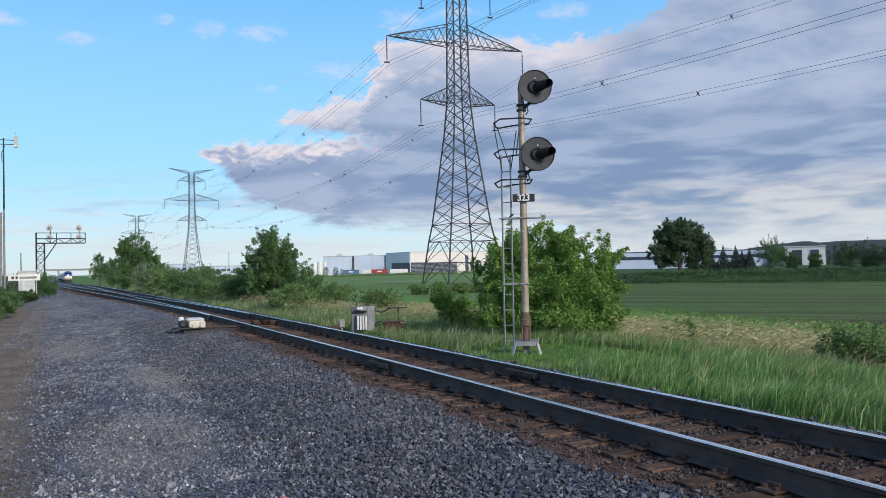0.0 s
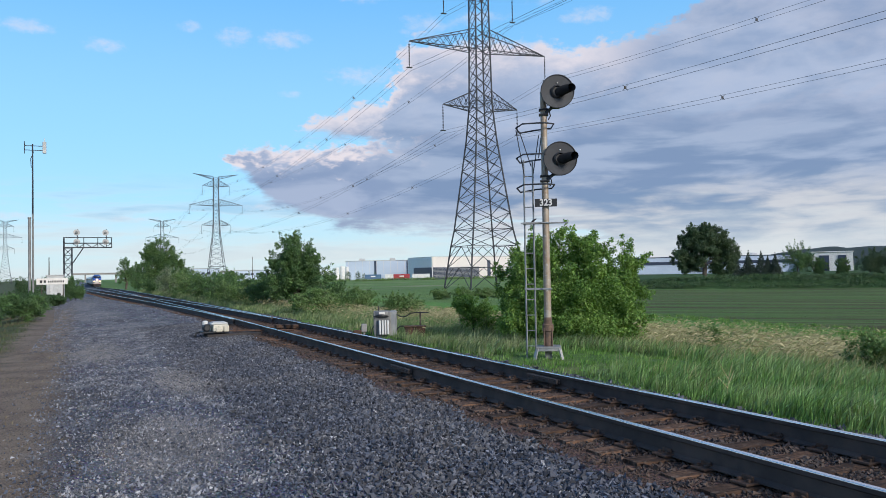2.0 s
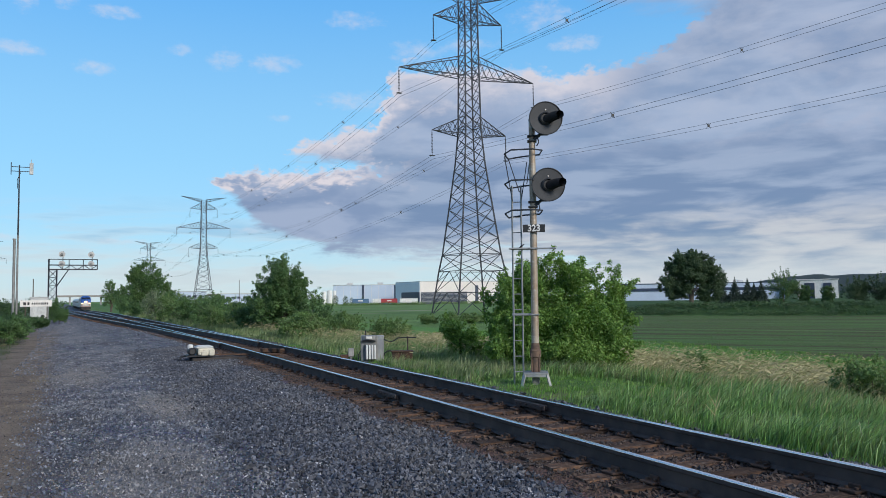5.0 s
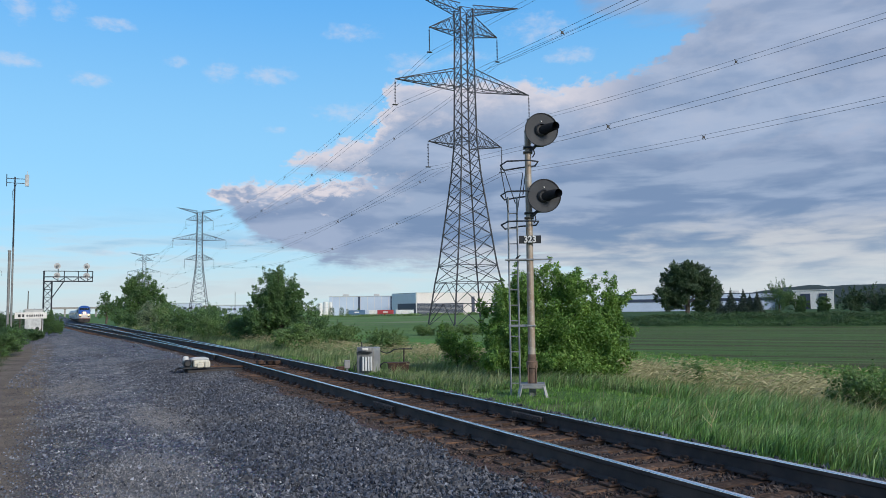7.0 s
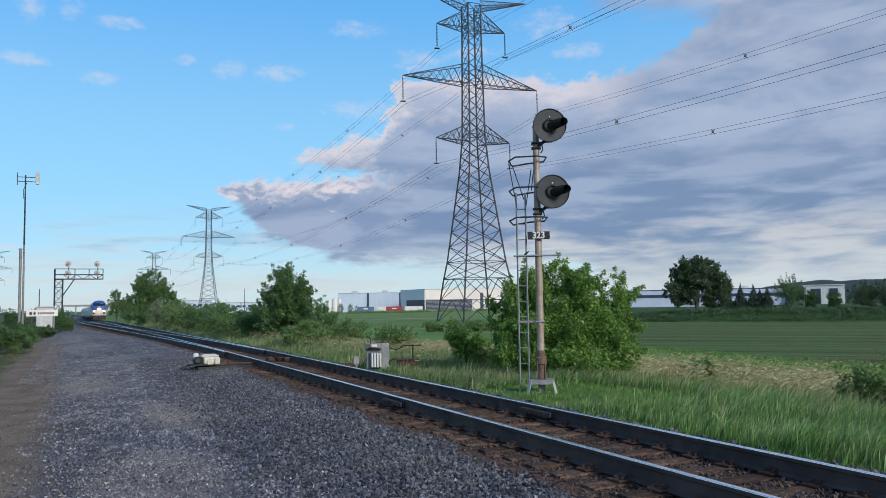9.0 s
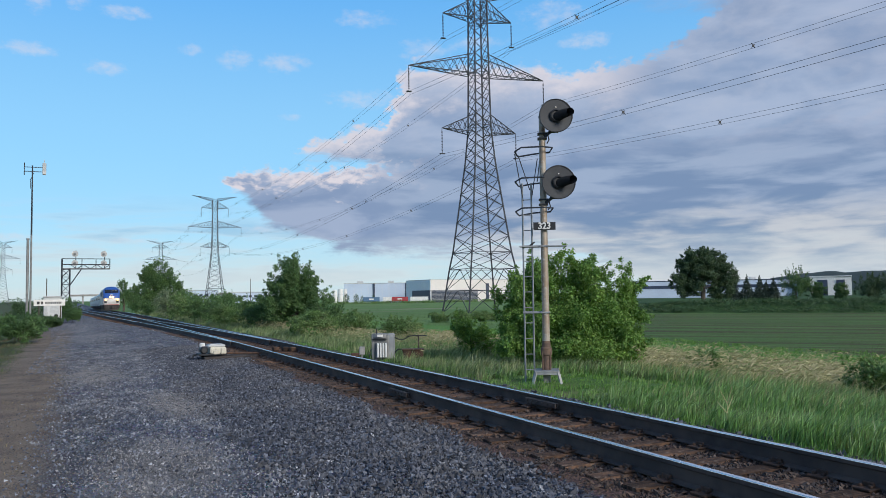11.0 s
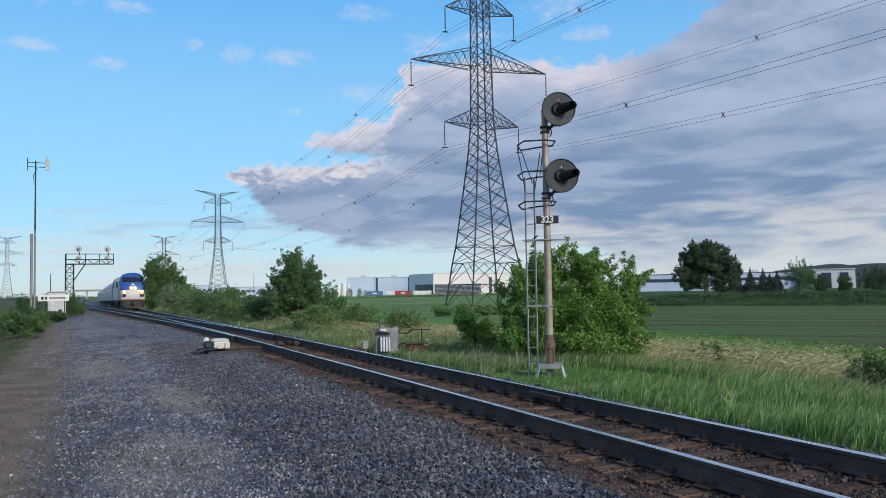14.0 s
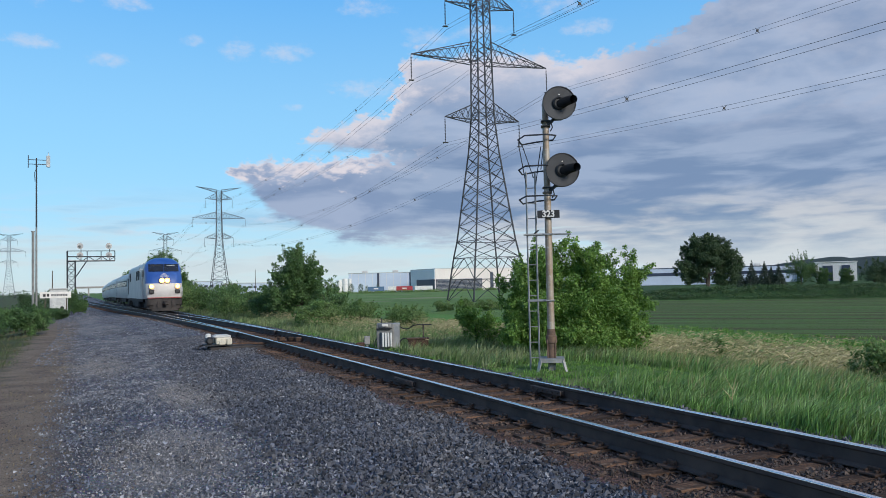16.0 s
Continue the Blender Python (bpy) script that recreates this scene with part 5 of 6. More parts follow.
def build_silos():
    for k, (x, h, w) in enumerate(((0.0, 6.6, 1.2), (2.7, 7.2, 1.35), (5.0, 7.0, 0.8))):
        t = thing("storage_tank", pose(114.5 + x, 383.5 - x * 0.3, -1.3), "pale upright storage tank beside the warehouse", "tank", "tanks by the warehouse")
        part("shell", Geo().lathe([(w, 0.0), (w, h - 0.3), (w * 0.9, h), (0.0, h + 0.25)], pose(0, 0, 0), 20), M_WHITE, t, "", True)
        part("band", Geo().lathe([(w + 0.03, h * 0.6), (w + 0.03, h * 0.6 + 0.15)], pose(0, 0, 0), 20), M_PALE, t)


def build_trailer(x, y, deg, mat, label, L=7.2):
    t = thing("truck_trailer", pose(x, y, gz(x, y), 0, 0, deg), label, "truck trailer", "trailers in the yard")
    part("box", Geo().box((L / 2, 0, 1.78), (L, 2.5, 1.95), 0.06), mat, t)
    part("frame", Geo().box((L / 2, 0, 0.80), (L, 1.6, 0.20), 0.03), M_UNDER, t)
    part("marking", Geo().box((L / 2, -1.26, 1.85), (L * 0.28, 0.03, 0.5), 0.01), M_SIGN, t, "pale unreadable marking")
    for k in (L - 2.2, L - 1.0):
        for sy in (-1, 1):
            part("wheel", Geo().lathe([(0.0, -0.14), (0.40, -0.14), (0.46, -0.1), (0.46, 0.1), (0.40, 0.14), (0.0, 0.14)], pose(k, sy * 1.0, 0.46, 90, 0, 0), 16), M_BLACK, t, "", True)
    for sy in (-1, 1):
        part("landing_leg", Geo().box((1.2, sy * 0.8, 0.4), (0.14, 0.14, 0.8), 0.02), M_UNDER, t)


def build_far():
    M_TBLUE = worn("blue_trailer", (0.06, 0.13, 0.24), (0.09, 0.17, 0.28), 0.5, 0.5)
    M_TRED = worn("red_trailer", (0.36, 0.035, 0.045), (0.28, 0.035, 0.04), 0.5, 0.5)
    build_trailer(110.5, 326.8, -20, M_TBLUE, "blue truck trailer parked before the warehouse")
    build_trailer(118.8, 324.0, -20, M_WHITE, "white truck trailer parked before the warehouse", 4.0)
    build_trailer(122.4, 322.6, -22, M_TRED, "red truck trailer parked before the warehouse")
    build_trailer(130.0, 319.6, -22, M_WHITE, "white truck trailer with dark end, parked", 8.0)
    o = thing("overpass", pose(0, 820, 0), "pale concrete road overpass far down the line", "bridge")
    part("deck", Geo().box((77, 0, 6.6), (186, 11, 1.0), 0.05), M_CONC, o)
    part("parapet", Geo().box((77, -5.6, 7.5), (186, 0.3, 0.8), 0.03), M_CONC, o)
    for x in (-5, 22, 48):
        part("pier", Geo().box((x, 0, 2.3), (1.4, 8, 7.8), 0.05), M_CONC, o)
    # low wooded ridge on the horizon
    M_RIDGE = worn("wooded_ridge", (0.020, 0.038, 0.040), (0.032, 0.055, 0.052), 0.02, 0.95, 0, None, 0.2, bumpy=0)
    rings = []
    for k in range(60):
        a = radians(44.5 + k * 0.5)
        h = 26 + 28 * float(smooth_step(k, 0, 13)) + 5 * noise.noise((k * 0.35, 3, 0)) + 3 * noise.noise((k * 1.3, 5, 0))
        c, s = math.sin(a), math.cos(a)
        rings.append([(c * 2300, s * 2300, -3), (c * 2480, s * 2480, h * 0.92), (c * 2560, s * 2560, h), (c * 2900, s * 2900, -3)])
    r = part("backdrop_ridge", Geo().loft(rings, closed=False, caps=False), M_RIDGE, None, "", True)
    tagged(r, "dark wooded ridge along the horizon", "ridge", kind="structure")


build_warehouse()
build_silos()
build_far()


# ---------------------------------------------------------------- plants
def leaf_cloud(rng, centres, radii, count, size, droop=0.25, shell=0.55):
    """Folded diamond leaves on and in a set of clumps: vertices and faces."""
    centres, radii = np.asarray(centres, float), np.asarray(radii, float)
    wt = radii.mean(axis=1) ** 2
    k = rng.choice(len(centres), count, p=wt / wt.sum())
    d = rng.normal(size=(count, 3))
    d /= np.linalg.norm(d, axis=1)[:, None]
    rr = shell + (1 - shell) * rng.random(count) ** 0.6
    rr = rr * (1 + 0.14 * rng.normal(size=count))
    pos = centres[k] + d * radii[k] * rr[:, None]
    s = size * (0.6 + 0.8 * rng.random(count))
    axis_l = d * 0.6 + rng.normal(size=(count, 3)) * 0.6 + np.array([0.25, 0.0, -droop])
    axis_l /= np.linalg.norm(axis_l, axis=1)[:, None]
    side = np.cross(axis_l, d + rng.normal(size=(count, 3)) * 0.5)
    side /= np.linalg.norm(side, axis=1)[:, None] + 1e-9
    nor = np.cross(side, axis_l)
    s = s[:, None]
    a = pos - axis_l * s * 0.5
    t = pos + axis_l * s * 0.5
    l = pos + side * s * 0.28 + nor * s * 0.08 - axis_l * s * 0.05
    r = pos - side * s * 0.28 + nor * s * 0.08 - axis_l * s * 0.05
    V = np.stack([a, l, t, r], axis=1).reshape(-1, 3)
    b = np.arange(count)[:, None] * 4
    F = np.concatenate([b + np.array([[0, 1, 2]]), b + np.array([[0, 2, 3]])], axis=1).reshape(-1, 3)
    return V, F


def build_tree(name, label, category, x, y, h, w, mat, leaves, size, seed, humps=None, clear=0.0, group="", clumps=22, turn=0.0, z=None):
    """A woody plant: trunk, limbs and a crown of clumped leaves. clear: bare part of the trunk, as a share of the height."""
    rng = np.random.default_rng(seed)
    t = thing(name, pose(x, y, (gz(x, y) if z is None else z), 0, 0, turn), label, category, group)
    cs, rs = [], []
    hum = humps or [(0, 0, h * (0.5 + clear / 2), w / 2, w / 2, h * (1 - clear) / 2)]
    for hx, hy, hz, ra, rb, rc in hum:
        n = max(22, clumps // len(hum))
        for i in range(n):
            d = rng.normal(size=3)
            d /= np.linalg.norm(d)
            u = 0.30 + 0.62 * rng.random()
            cs.append((hx + d[0] * ra * u, hy + d[1] * rb * u, max(hz + d[2] * rc * u, 0.12 * h)))
            q = (0.17 + 0.20 * rng.random())
            rs.append((ra * q * 1.15, rb * q * 1.15, rc * q))
    for hx, hy, hz, ra, rb, rc in hum:
        cs.append((hx, hy, hz))
        rs.append((ra * 0.62, rb * 0.62, rc * 0.62))
    # leafy shoots that stand out of the outline
    for _ in range(110 if leaves > 20000 else 45):
        hx, hy, hz, ra, rb, rc = hum[rng.integers(len(hum))]
        d = rng.normal(size=3) + np.array([0, 0, 0.35])
        d /= np.linalg.norm(d)
        p = np.array([hx + d[0] * ra * 0.9, hy + d[1] * rb * 0.9, hz + d[2] * rc * 0.9])
        lift = (d + np.array([0.2, 0, 0.55])) * min(h, 6.0) * (0.02 + 0.05 * rng.random())
        for k in range(3):
            if p[2] > 0.1 * h:
                cs.append(tuple(p + lift * k * 0.8))
                rs.append((0.045 * min(h, 6.0) * (1.1 - 0.25 * k),) * 3)
    V, F = leaf_cloud(rng, cs, rs, leaves, size, 0.25, 0.25)
    # loose outer twigs with leaves break the outline
    part("crown", numpy_mesh("crown", V, F, mat), None, t, "dense leafy crown")
    g = Geo()
    top = h * (0.35 + clear / 2)
    g.pipe([(0, 0, -0.1), (0.02 * h, 0.01 * h, top * 0.5), (0.0, 0.0, top)], max(0.02, (0.036 if clear else 0.018) * h), 7)
    part("trunk", g, M_BARK, t, "", True)
    for i in range(0, len(cs), max(1, len(cs) // 9)):
        c = Vector(cs[i])
        b = Vector((0, 0, top * (0.5 + 0.5 * rng.random())))
        part("limb", Geo().tube(b, b.lerp(c, 0.55) + Vector((0, 0, 0.03 * h)), 0.010 * h, 0.006 * h, 6).tube(b.lerp(c, 0.55) + Vector((0, 0, 0.03 * h)), c, 0.006 * h, 0.002 * h, 6), M_BARK, t)
    return t


def leaf_mat(name, a, b, c, d, trans=0.25):
    return island(name, [a, b, c, d], 0.55, 0.35, trans, 1.1)


L_BUSH = leaf_mat("bush_leaves", (0.062, 0.150, 0.026), (0.165, 0.295, 0.058), (0.095, 0.200, 0.036), (0.225, 0.350, 0.080), 0.3)
L_DARK = leaf_mat("dark_leaves", (0.039, 0.093, 0.030), (0.083, 0.158, 0.048), (0.057, 0.120, 0.036), (0.105, 0.188, 0.054), 0.2)
L_OAK = leaf_mat("oak_leaves", (0.024, 0.054, 0.024), (0.056, 0.098, 0.040), (0.034, 0.070, 0.028), (0.070, 0.114, 0.044), 0.15)
L_PALE = leaf_mat("greyish_leaves", (0.120, 0.168, 0.102), (0.204, 0.252, 0.156), (0.102, 0.156, 0.072), (0.180, 0.228, 0.120), 0.2)
L_WEED = leaf_mat("weed_leaves", (0.072, 0.150, 0.039), (0.150, 0.234, 0.078), (0.104, 0.176, 0.058), (0.182, 0.247, 0.098), 0.3)
L_BANK = leaf_mat("bank_leaves", (0.026, 0.066, 0.020), (0.050, 0.104, 0.032), (0.036, 0.080, 0.026), (0.066, 0.120, 0.044), 0.15)
L_SPRUCE = leaf_mat("spruce_needles", (0.014, 0.032, 0.022), (0.028, 0.050, 0.034), (0.018, 0.040, 0.026), (0.034, 0.056, 0.036), 0.05)

# the big bush behind the signal: x along the picture, y away
build_tree("bush", "large leafy green bush behind the signal mast", "bush", 12.12, 18.15, 3.2, 3.8, L_BUSH, 120000, 0.068, 3,
           [(-1.25, 0.2, 1.6, 0.80, 0.9, 1.2), (-0.55, 0.0, 2.05, 0.70, 0.9, 1.25), (0.45, 0.0, 1.9, 0.85, 1.0, 1.15), (1.0, 0.0, 1.3, 0.85, 0.9, 1.15), (0.0, -0.4, 1.2, 1.5, 0.9, 1.1), (1.70, 0.5, 1.7, 0.34, 0.4, 1.0), (0.6, 0.2, 2.55, 0.5, 0.5, 0.5), (-0.9, 0.2, 2.3, 0.5, 0.5, 0.6), (-1.75, 0.2, 1.0, 0.32, 0.5, 0.75), (0.3, -0.6, 0.62, 1.5, 0.7, 0.6), (1.2, -0.3, 0.62, 0.85, 0.7, 0.6), (-1.2, -0.4, 0.6, 0.8, 0.6, 0.6)], 0, "", 70, -31)
build_tree("bush", "low green shrub among the tall verge grass", "bush", 11.3, 22.6, 1.5, 1.5, L_BUSH, 11000, 0.070, 5, [(-0.35, 0, 0.95, 0.34, 0.4, 0.55), (0.1, 0, 0.6, 0.55, 0.5, 0.5), (0.65, 0.1, 0.4, 0.55, 0.5, 0.36)], 0, "verge shrubs", 18)
build_tree("bush", "low green shrub among the tall verge grass", "bush", 17.0, 18.2, 0.95, 1.3, L_WEED, 6500, 0.06, 6, None, 0, "verge shrubs", 14)
build_tree("bush", "low green shrub among the tall verge grass", "bush", 13.4, 9.7, 1.05, 1.5, L_WEED, 8000, 0.055, 7, None, 0, "verge shrubs", 14)
build_tree("tree", "round green tree standing in the hedge", "tree", 11.3, 46.0, 4.5, 3.9, L_DARK, 42000, 0.105, 11, [(-0.2, 0, 2.9, 1.4, 1.4, 1.45), (0.55, 0, 1.9, 1.4, 1.4, 1.4), (-0.8, 0, 1.7, 1.3, 1.3, 1.3)], 0, "", 50)
for i, (x, y, h, w, m) in enumerate(((9.9, 37.0, 1.3, 2.6, L_WEED), (11.6, 40.0, 1.7, 2.8, L_DARK), (10.1, 50.0, 2.0, 3.4, L_DARK), (9.3, 56.0, 1.8, 3.2, L_WEED), (9.6, 62.0, 2.4, 3.8, L_DARK), (8.6, 69.0, 2.3, 3.4, L_DARK),
                                     (8.4, 77.0, 2.6, 3.6, L_WEED), (7.4, 85.0, 3.0, 2.8, L_PALE), (9.5, 90.0, 3.0, 4.0, L_DARK), (12.8, 33.0, 1.3, 2.4, L_WEED), (13.8, 43.0, 1.6, 3.0, L_WEED), (13.0, 54.0, 1.9, 3.4, L_DARK), (12.0, 66.0, 2.4, 3.6, L_DARK), (12.0, 78.0, 2.8, 4.0, L_DARK), (17.2, 80.0, 4.2, 3.0, L_DARK), (7.6, 112.0, 2.2, 3.0, L_DARK), (8.2, 124.0, 2.4, 3.4, L_WEED), (7.8, 138.0, 2.6, 3.4, L_DARK), (10.4, 118.0, 2.6, 3.6, L_DARK), (8.0, 156.0, 3.0, 3.8, L_DARK), (10.6, 143.0, 3.2, 4.2, L_DARK))):
    build_tree("bush", "tangled green hedge bush along the tracks", "bush", x, y, h, w, m, 11000 if y < 60 else 7000, 0.085 if y < 60 else 0.12, 20 + i, None, 0, "hedge beside the tracks", 20)
build_tree("tree", "broad green tree beside the curve of the tracks", "tree", 8.0, 101.0, 7.0, 5.0, L_DARK, 26000, 0.17, 41, [(-0.2, 0, 4.6, 1.5, 1.6, 2.2), (0.7, 0, 3.3, 1.6, 1.7, 2.2), (-1.1, 0, 2.9, 1.4, 1.6, 2.2), (-1.6, 0, 4.6, 0.7, 0.7, 1.0), (2.3, 0, 2.4, 0.6, 0.7, 1.5)], 0, "", 40)
build_tree("tree", "thin leafy tree with gaps in its crown", "tree", 7.6, 200.0, 7.2, 4.6, L_DARK, 4200, 0.28, 42, None, 0.1, "", 18)
build_tree("tree", "thin leafy tree with gaps in its crown", "tree", 9.5, 180.0, 6.0, 4.6, L_DARK, 5200, 0.28, 43, None, 0.0, "", 18)
for i, (x, y, h, w, m) in enumerate(((-3.1, 43.0, 1.9, 2.6, L_WEED), (-4.6, 36.0, 2.2, 2.6, L_DARK), (-3.5, 50.0, 1.9, 2.4, L_DARK), (-5.2, 56.0, 2.0, 2.8, L_DARK), (-3.9, 61.0, 1.7, 2.6, L_WEED), (-5.4, 80.0, 3.2, 2.8, L_DARK), (-2.0, 88.0, 3.1, 2.6, L_DARK), (-3.8, 98.0, 3.2, 3.0, L_DARK), (-2.6, 66.5, 1.2, 1.8, L_WEED), (-1.35, 80.0, 1.9, 1.8, L_WEED), (-6.2, 45.0, 2.0, 3.0, L_WEED))):
    build_tree("bush", "leafy bush at the edge of the gravel lot", "bush", x, y, h * 0.74, w, L_BANK if i % 3 else L_DARK, 9000, 0.085 if y < 60 else 0.11, 60 + i, None, 0, "bushes by the lot", 18)
for i, (x, y, h, w) in enumerate(((35.4, 78.8, 1.2, 2.6), (37.2, 76.6, 1.4, 2.8), (39.4, 76.4, 1.25, 2.8), (42.6, 79.0, 1.1, 2.6))):
    build_tree("bush", "low scrubby bush standing in the green field", "bush", x, y, h, w, L_WEED, 6000, 0.12, 80 + i, None, 0, "scrub in the field", 14)
build_tree("tree", "large dark round-crowned oak beyond the field", "tree", 102.4, 109.5, 11.2, 11.0, L_OAK, 76000, 0.24, 90, [(-0.9, 0.6, 8.0, 3.0, 3.0, 2.7), (-3.0, 1.9, 4.0, 2.3, 2.3, 2.9), (3.4, -2.6, 4.2, 1.9, 1.9, 3.2), (1.2, -0.9, 7.6, 2.6, 2.6, 2.6), (-2.4, 1.6, 6.8, 2.0, 2.0, 2.2), (-0.4, 0, 5.4, 3.0, 3.0, 2.2), (2.6, -1.9, 6.4, 1.7, 1.7, 2.0), (1.8, -1.4, 3.6, 1.5, 1.5, 2.0), (-1.4, 0.9, 3.3, 2.0, 2.0, 1.9)], 0.1, "", 60, z=-0.4)
for i, (x, y, h, w, m) in enumerate(((124.6, 108.2, 6.7, 5.7, L_DARK), (127.1, 105.2, 3.6, 3.0, L_DARK), (129.5, 102.2, 3.5, 2.6, L_DARK), (128.3, 95.6, 5.0, 5.4, L_OAK), (130.8, 92.4, 5.3, 6.4, L_OAK), (133.0, 88.0, 5.2, 6.4, L_OAK), (112, 116, 3.1, 4.2, L_OAK), (92, 124, 2.2, 4.0, L_OAK))):
    build_tree("tree", "dense tree in the row before the warehouses", "tree", x, y, h, w, m, 8000, 0.20, 100 + i, None, 0, "tree row beyond the field", 16, z=-0.4)


def build_spruce(x, y, h, seed):
    rng = np.random.default_rng(seed)
    t = thing("spruce", pose(x, y, -0.5), "slim dark spruce before the warehouse", "spruce tree", "spruces")
    cs, rs = [], []
    for k in range(11):
        u = k / 10
        r = 0.33 * h * (1 - u) + 0.06
        for a in range(5):
            an = a * 1.257 + k
            cs.append((r * 0.6 * math.cos(an), r * 0.6 * math.sin(an), 0.1 * h + 0.9 * h * u))
            rs.append((r * 0.55, r * 0.55, 0.06 * h))
    V, F = leaf_cloud(rng, cs, rs, 4200, 0.24, 0.6, 0.2)
    part("crown", numpy_mesh("crown", V, F, L_SPRUCE), None, t)
    part("trunk", Geo().tube((0, 0, -0.1), (0, 0, h * 0.95), 0.10, 0.02, 7), M_BARK, t)


for i, (x, y, h) in enumerate(((124.0, 123.4, 5.0), (125.8, 121.6, 5.6), (127.5, 119.8, 5.4), (128.4, 118.9, 4.4), (129.3, 117.8, 4.9))):
    build_spruce(x, y, h, 200 + i)


# far hedges and bank scrub: nobody could count them
def build_scrub(name, label, spots, mat, per, size, seed):
    rng = np.random.default_rng(seed)
    cs = [(x, y, z + h * 0.45) for x, y, z, h, w in spots]
    rs = [(w, w, h * 0.55) for x, y, z, h, w in spots]
    V, F = leaf_cloud(rng, cs, rs, per * len(spots), size, 0.1, 0.5)
    ob = new(name, numpy_mesh(name, V, F, mat))
    tagged(ob, label, "scrub", kind="stuff")


rng = np.random.default_rng(9)
spots = []
for k in range(1300):
    u = rng.uniform(-60, 130)
    b = 0.5 + 7.0 * rng.random()
    x, y = 0.745 * (118.5 + b) + 0.667 * u, 0.667 * (118.5 + b) - 0.745 * u
    if x - 0.62 * y > 12:
        spots.append((x, y, gz(x, y), 0.30 + 0.42 * rng.random(), 0.9 + 0.8 * rng.random()))
build_scrub("bank_scrub", "rough green weeds covering the bank beyond the field", spots, L_BANK, 75, 0.20, 301)
spots = [(x + rng.normal() * 3, 300 + rng.random() * 15 + (x - 110) * -0.12, -1.2, 0.7 + 0.7 * rng.random(), 2.4) for x in np.arange(88, 190, 1.5)]
build_scrub("far_weeds", "weedy strip before the warehouse yard", spots, L_WEED, 260, 0.26, 302)
spots = []
for a in np.arange(-40, 46, 0.55):
    d = 850 + 120 * rng.random()
    spots.append((d * math.sin(radians(a)), d * math.cos(radians(a)), -1.5, 4.0 + 4 * rng.random(), 9))
spots = [s for s in spots if not -14 < s[0] < 30]
build_scrub("far_tree_line", "low dark tree line along the horizon", spots, L_OAK, 60, 1.8, 303)
spots = [(d * math.sin(radians(a)), d * math.cos(radians(a)), -1.2, 3.2 + 1.6 * rng.random(), 0.9 + 0.5 * rng.random()) for a, d in ((15.6 + 0.75 * k + 0.4 * rng.random(), 345 + 20 * rng.random()) for k in range(6))]
build_scrub("yard_trees", "young trees before the warehouse wall", spots, L_OAK, 800, 0.26, 304)


# ---------------------------------------------------------------- grass
def blades(rng, x, y, h, width, lean, z=None, wind=(0.50, -0.28)):
    """Curved three-part blades: vertices and triangles."""
    n = len(x)
    z = ground_z(x, y) - 0.02 if z is None else z
    a = rng.uniform(0, 2 * np.pi, n)
    side = np.c_[np.cos(a), np.sin(a), np.zeros(n)] * (width * 0.5)[:, None]
    b = rng.uniform(0, 2 * np.pi, n)
    le = (np.c_[np.cos(b), np.sin(b)] * 0.6 + np.array(wind)) * (lean * h * (0.4 + 0.9 * rng.random(n)))[:, None]
    p0 = np.c_[x, y, z]
    p1 = p0 + np.c_[le * 0.3, h * 0.55]
    p2 = p0 + np.c_[le, h * (1 - 0.15 * lean)]
    V = np.stack([p0 - side, p0 + side, p1 - side * 0.8, p1 + side * 0.8, p2], axis=1).reshape(-1, 3)
    i = np.arange(n)[:, None] * 5
    F = np.concatenate([i + np.array([[0, 1, 3]]), i + np.array([[0, 3, 2]]), i + np.array([[2, 3, 4]])], axis=1).reshape(-1, 3)
    return V, F


def build_grass(name, label, mat, n, xr, yr, hr, width, lean, seed, keep=None, patch=0.0, tuft=0.0):
    """tuft: radius of the clumps into which the blades are gathered; 0 strews them singly."""
    rng = np.random.default_rng(seed)
    x, y = rng.uniform(*xr, n), rng.uniform(yr[0] ** 0.5, yr[1] ** 0.5, n) ** 2
    grow = np.ones(n)
    if tuft:
        k = rng.integers(0, max(1, n // 26), n)
        grow = (0.55 + 0.75 * rng.random(n) ** 1.5)[k]
        x, y = x[k] + rng.normal(size=n) * tuft, y[k] + rng.normal(size=n) * tuft
    x = x - 0.0175 * np.clip(y - 30, 0, None)
    wave = 0.5 + 0.25 * np.sin(x * 1.7 + 1.3 * np.sin(y * 0.9)) + 0.25 * np.sin(y * 1.1 + x * 0.6 + 2)
    ok = (rng.random(n) > patch * (1 - wave)) & (x > xr[0] - 0.0175 * np.clip(y - 30, 0, None))
    if keep is not None:
        ok &= keep(x, y)
    x, y, wave, grow = x[ok], y[ok], wave[ok], grow[ok]
    h = (hr[0] + (hr[1] - hr[0]) * rng.random(len(x))) * (0.65 + 0.6 * wave) * grow
    V, F = blades(rng, x, y, h, np.full(len(x), width) * (0.6 + 0.7 * rng.random(len(x))) * (1 + y / 30), lean)
    tagged(new(name, numpy_mesh(name, V, F, mat)), label, "grass", kind="stuff")


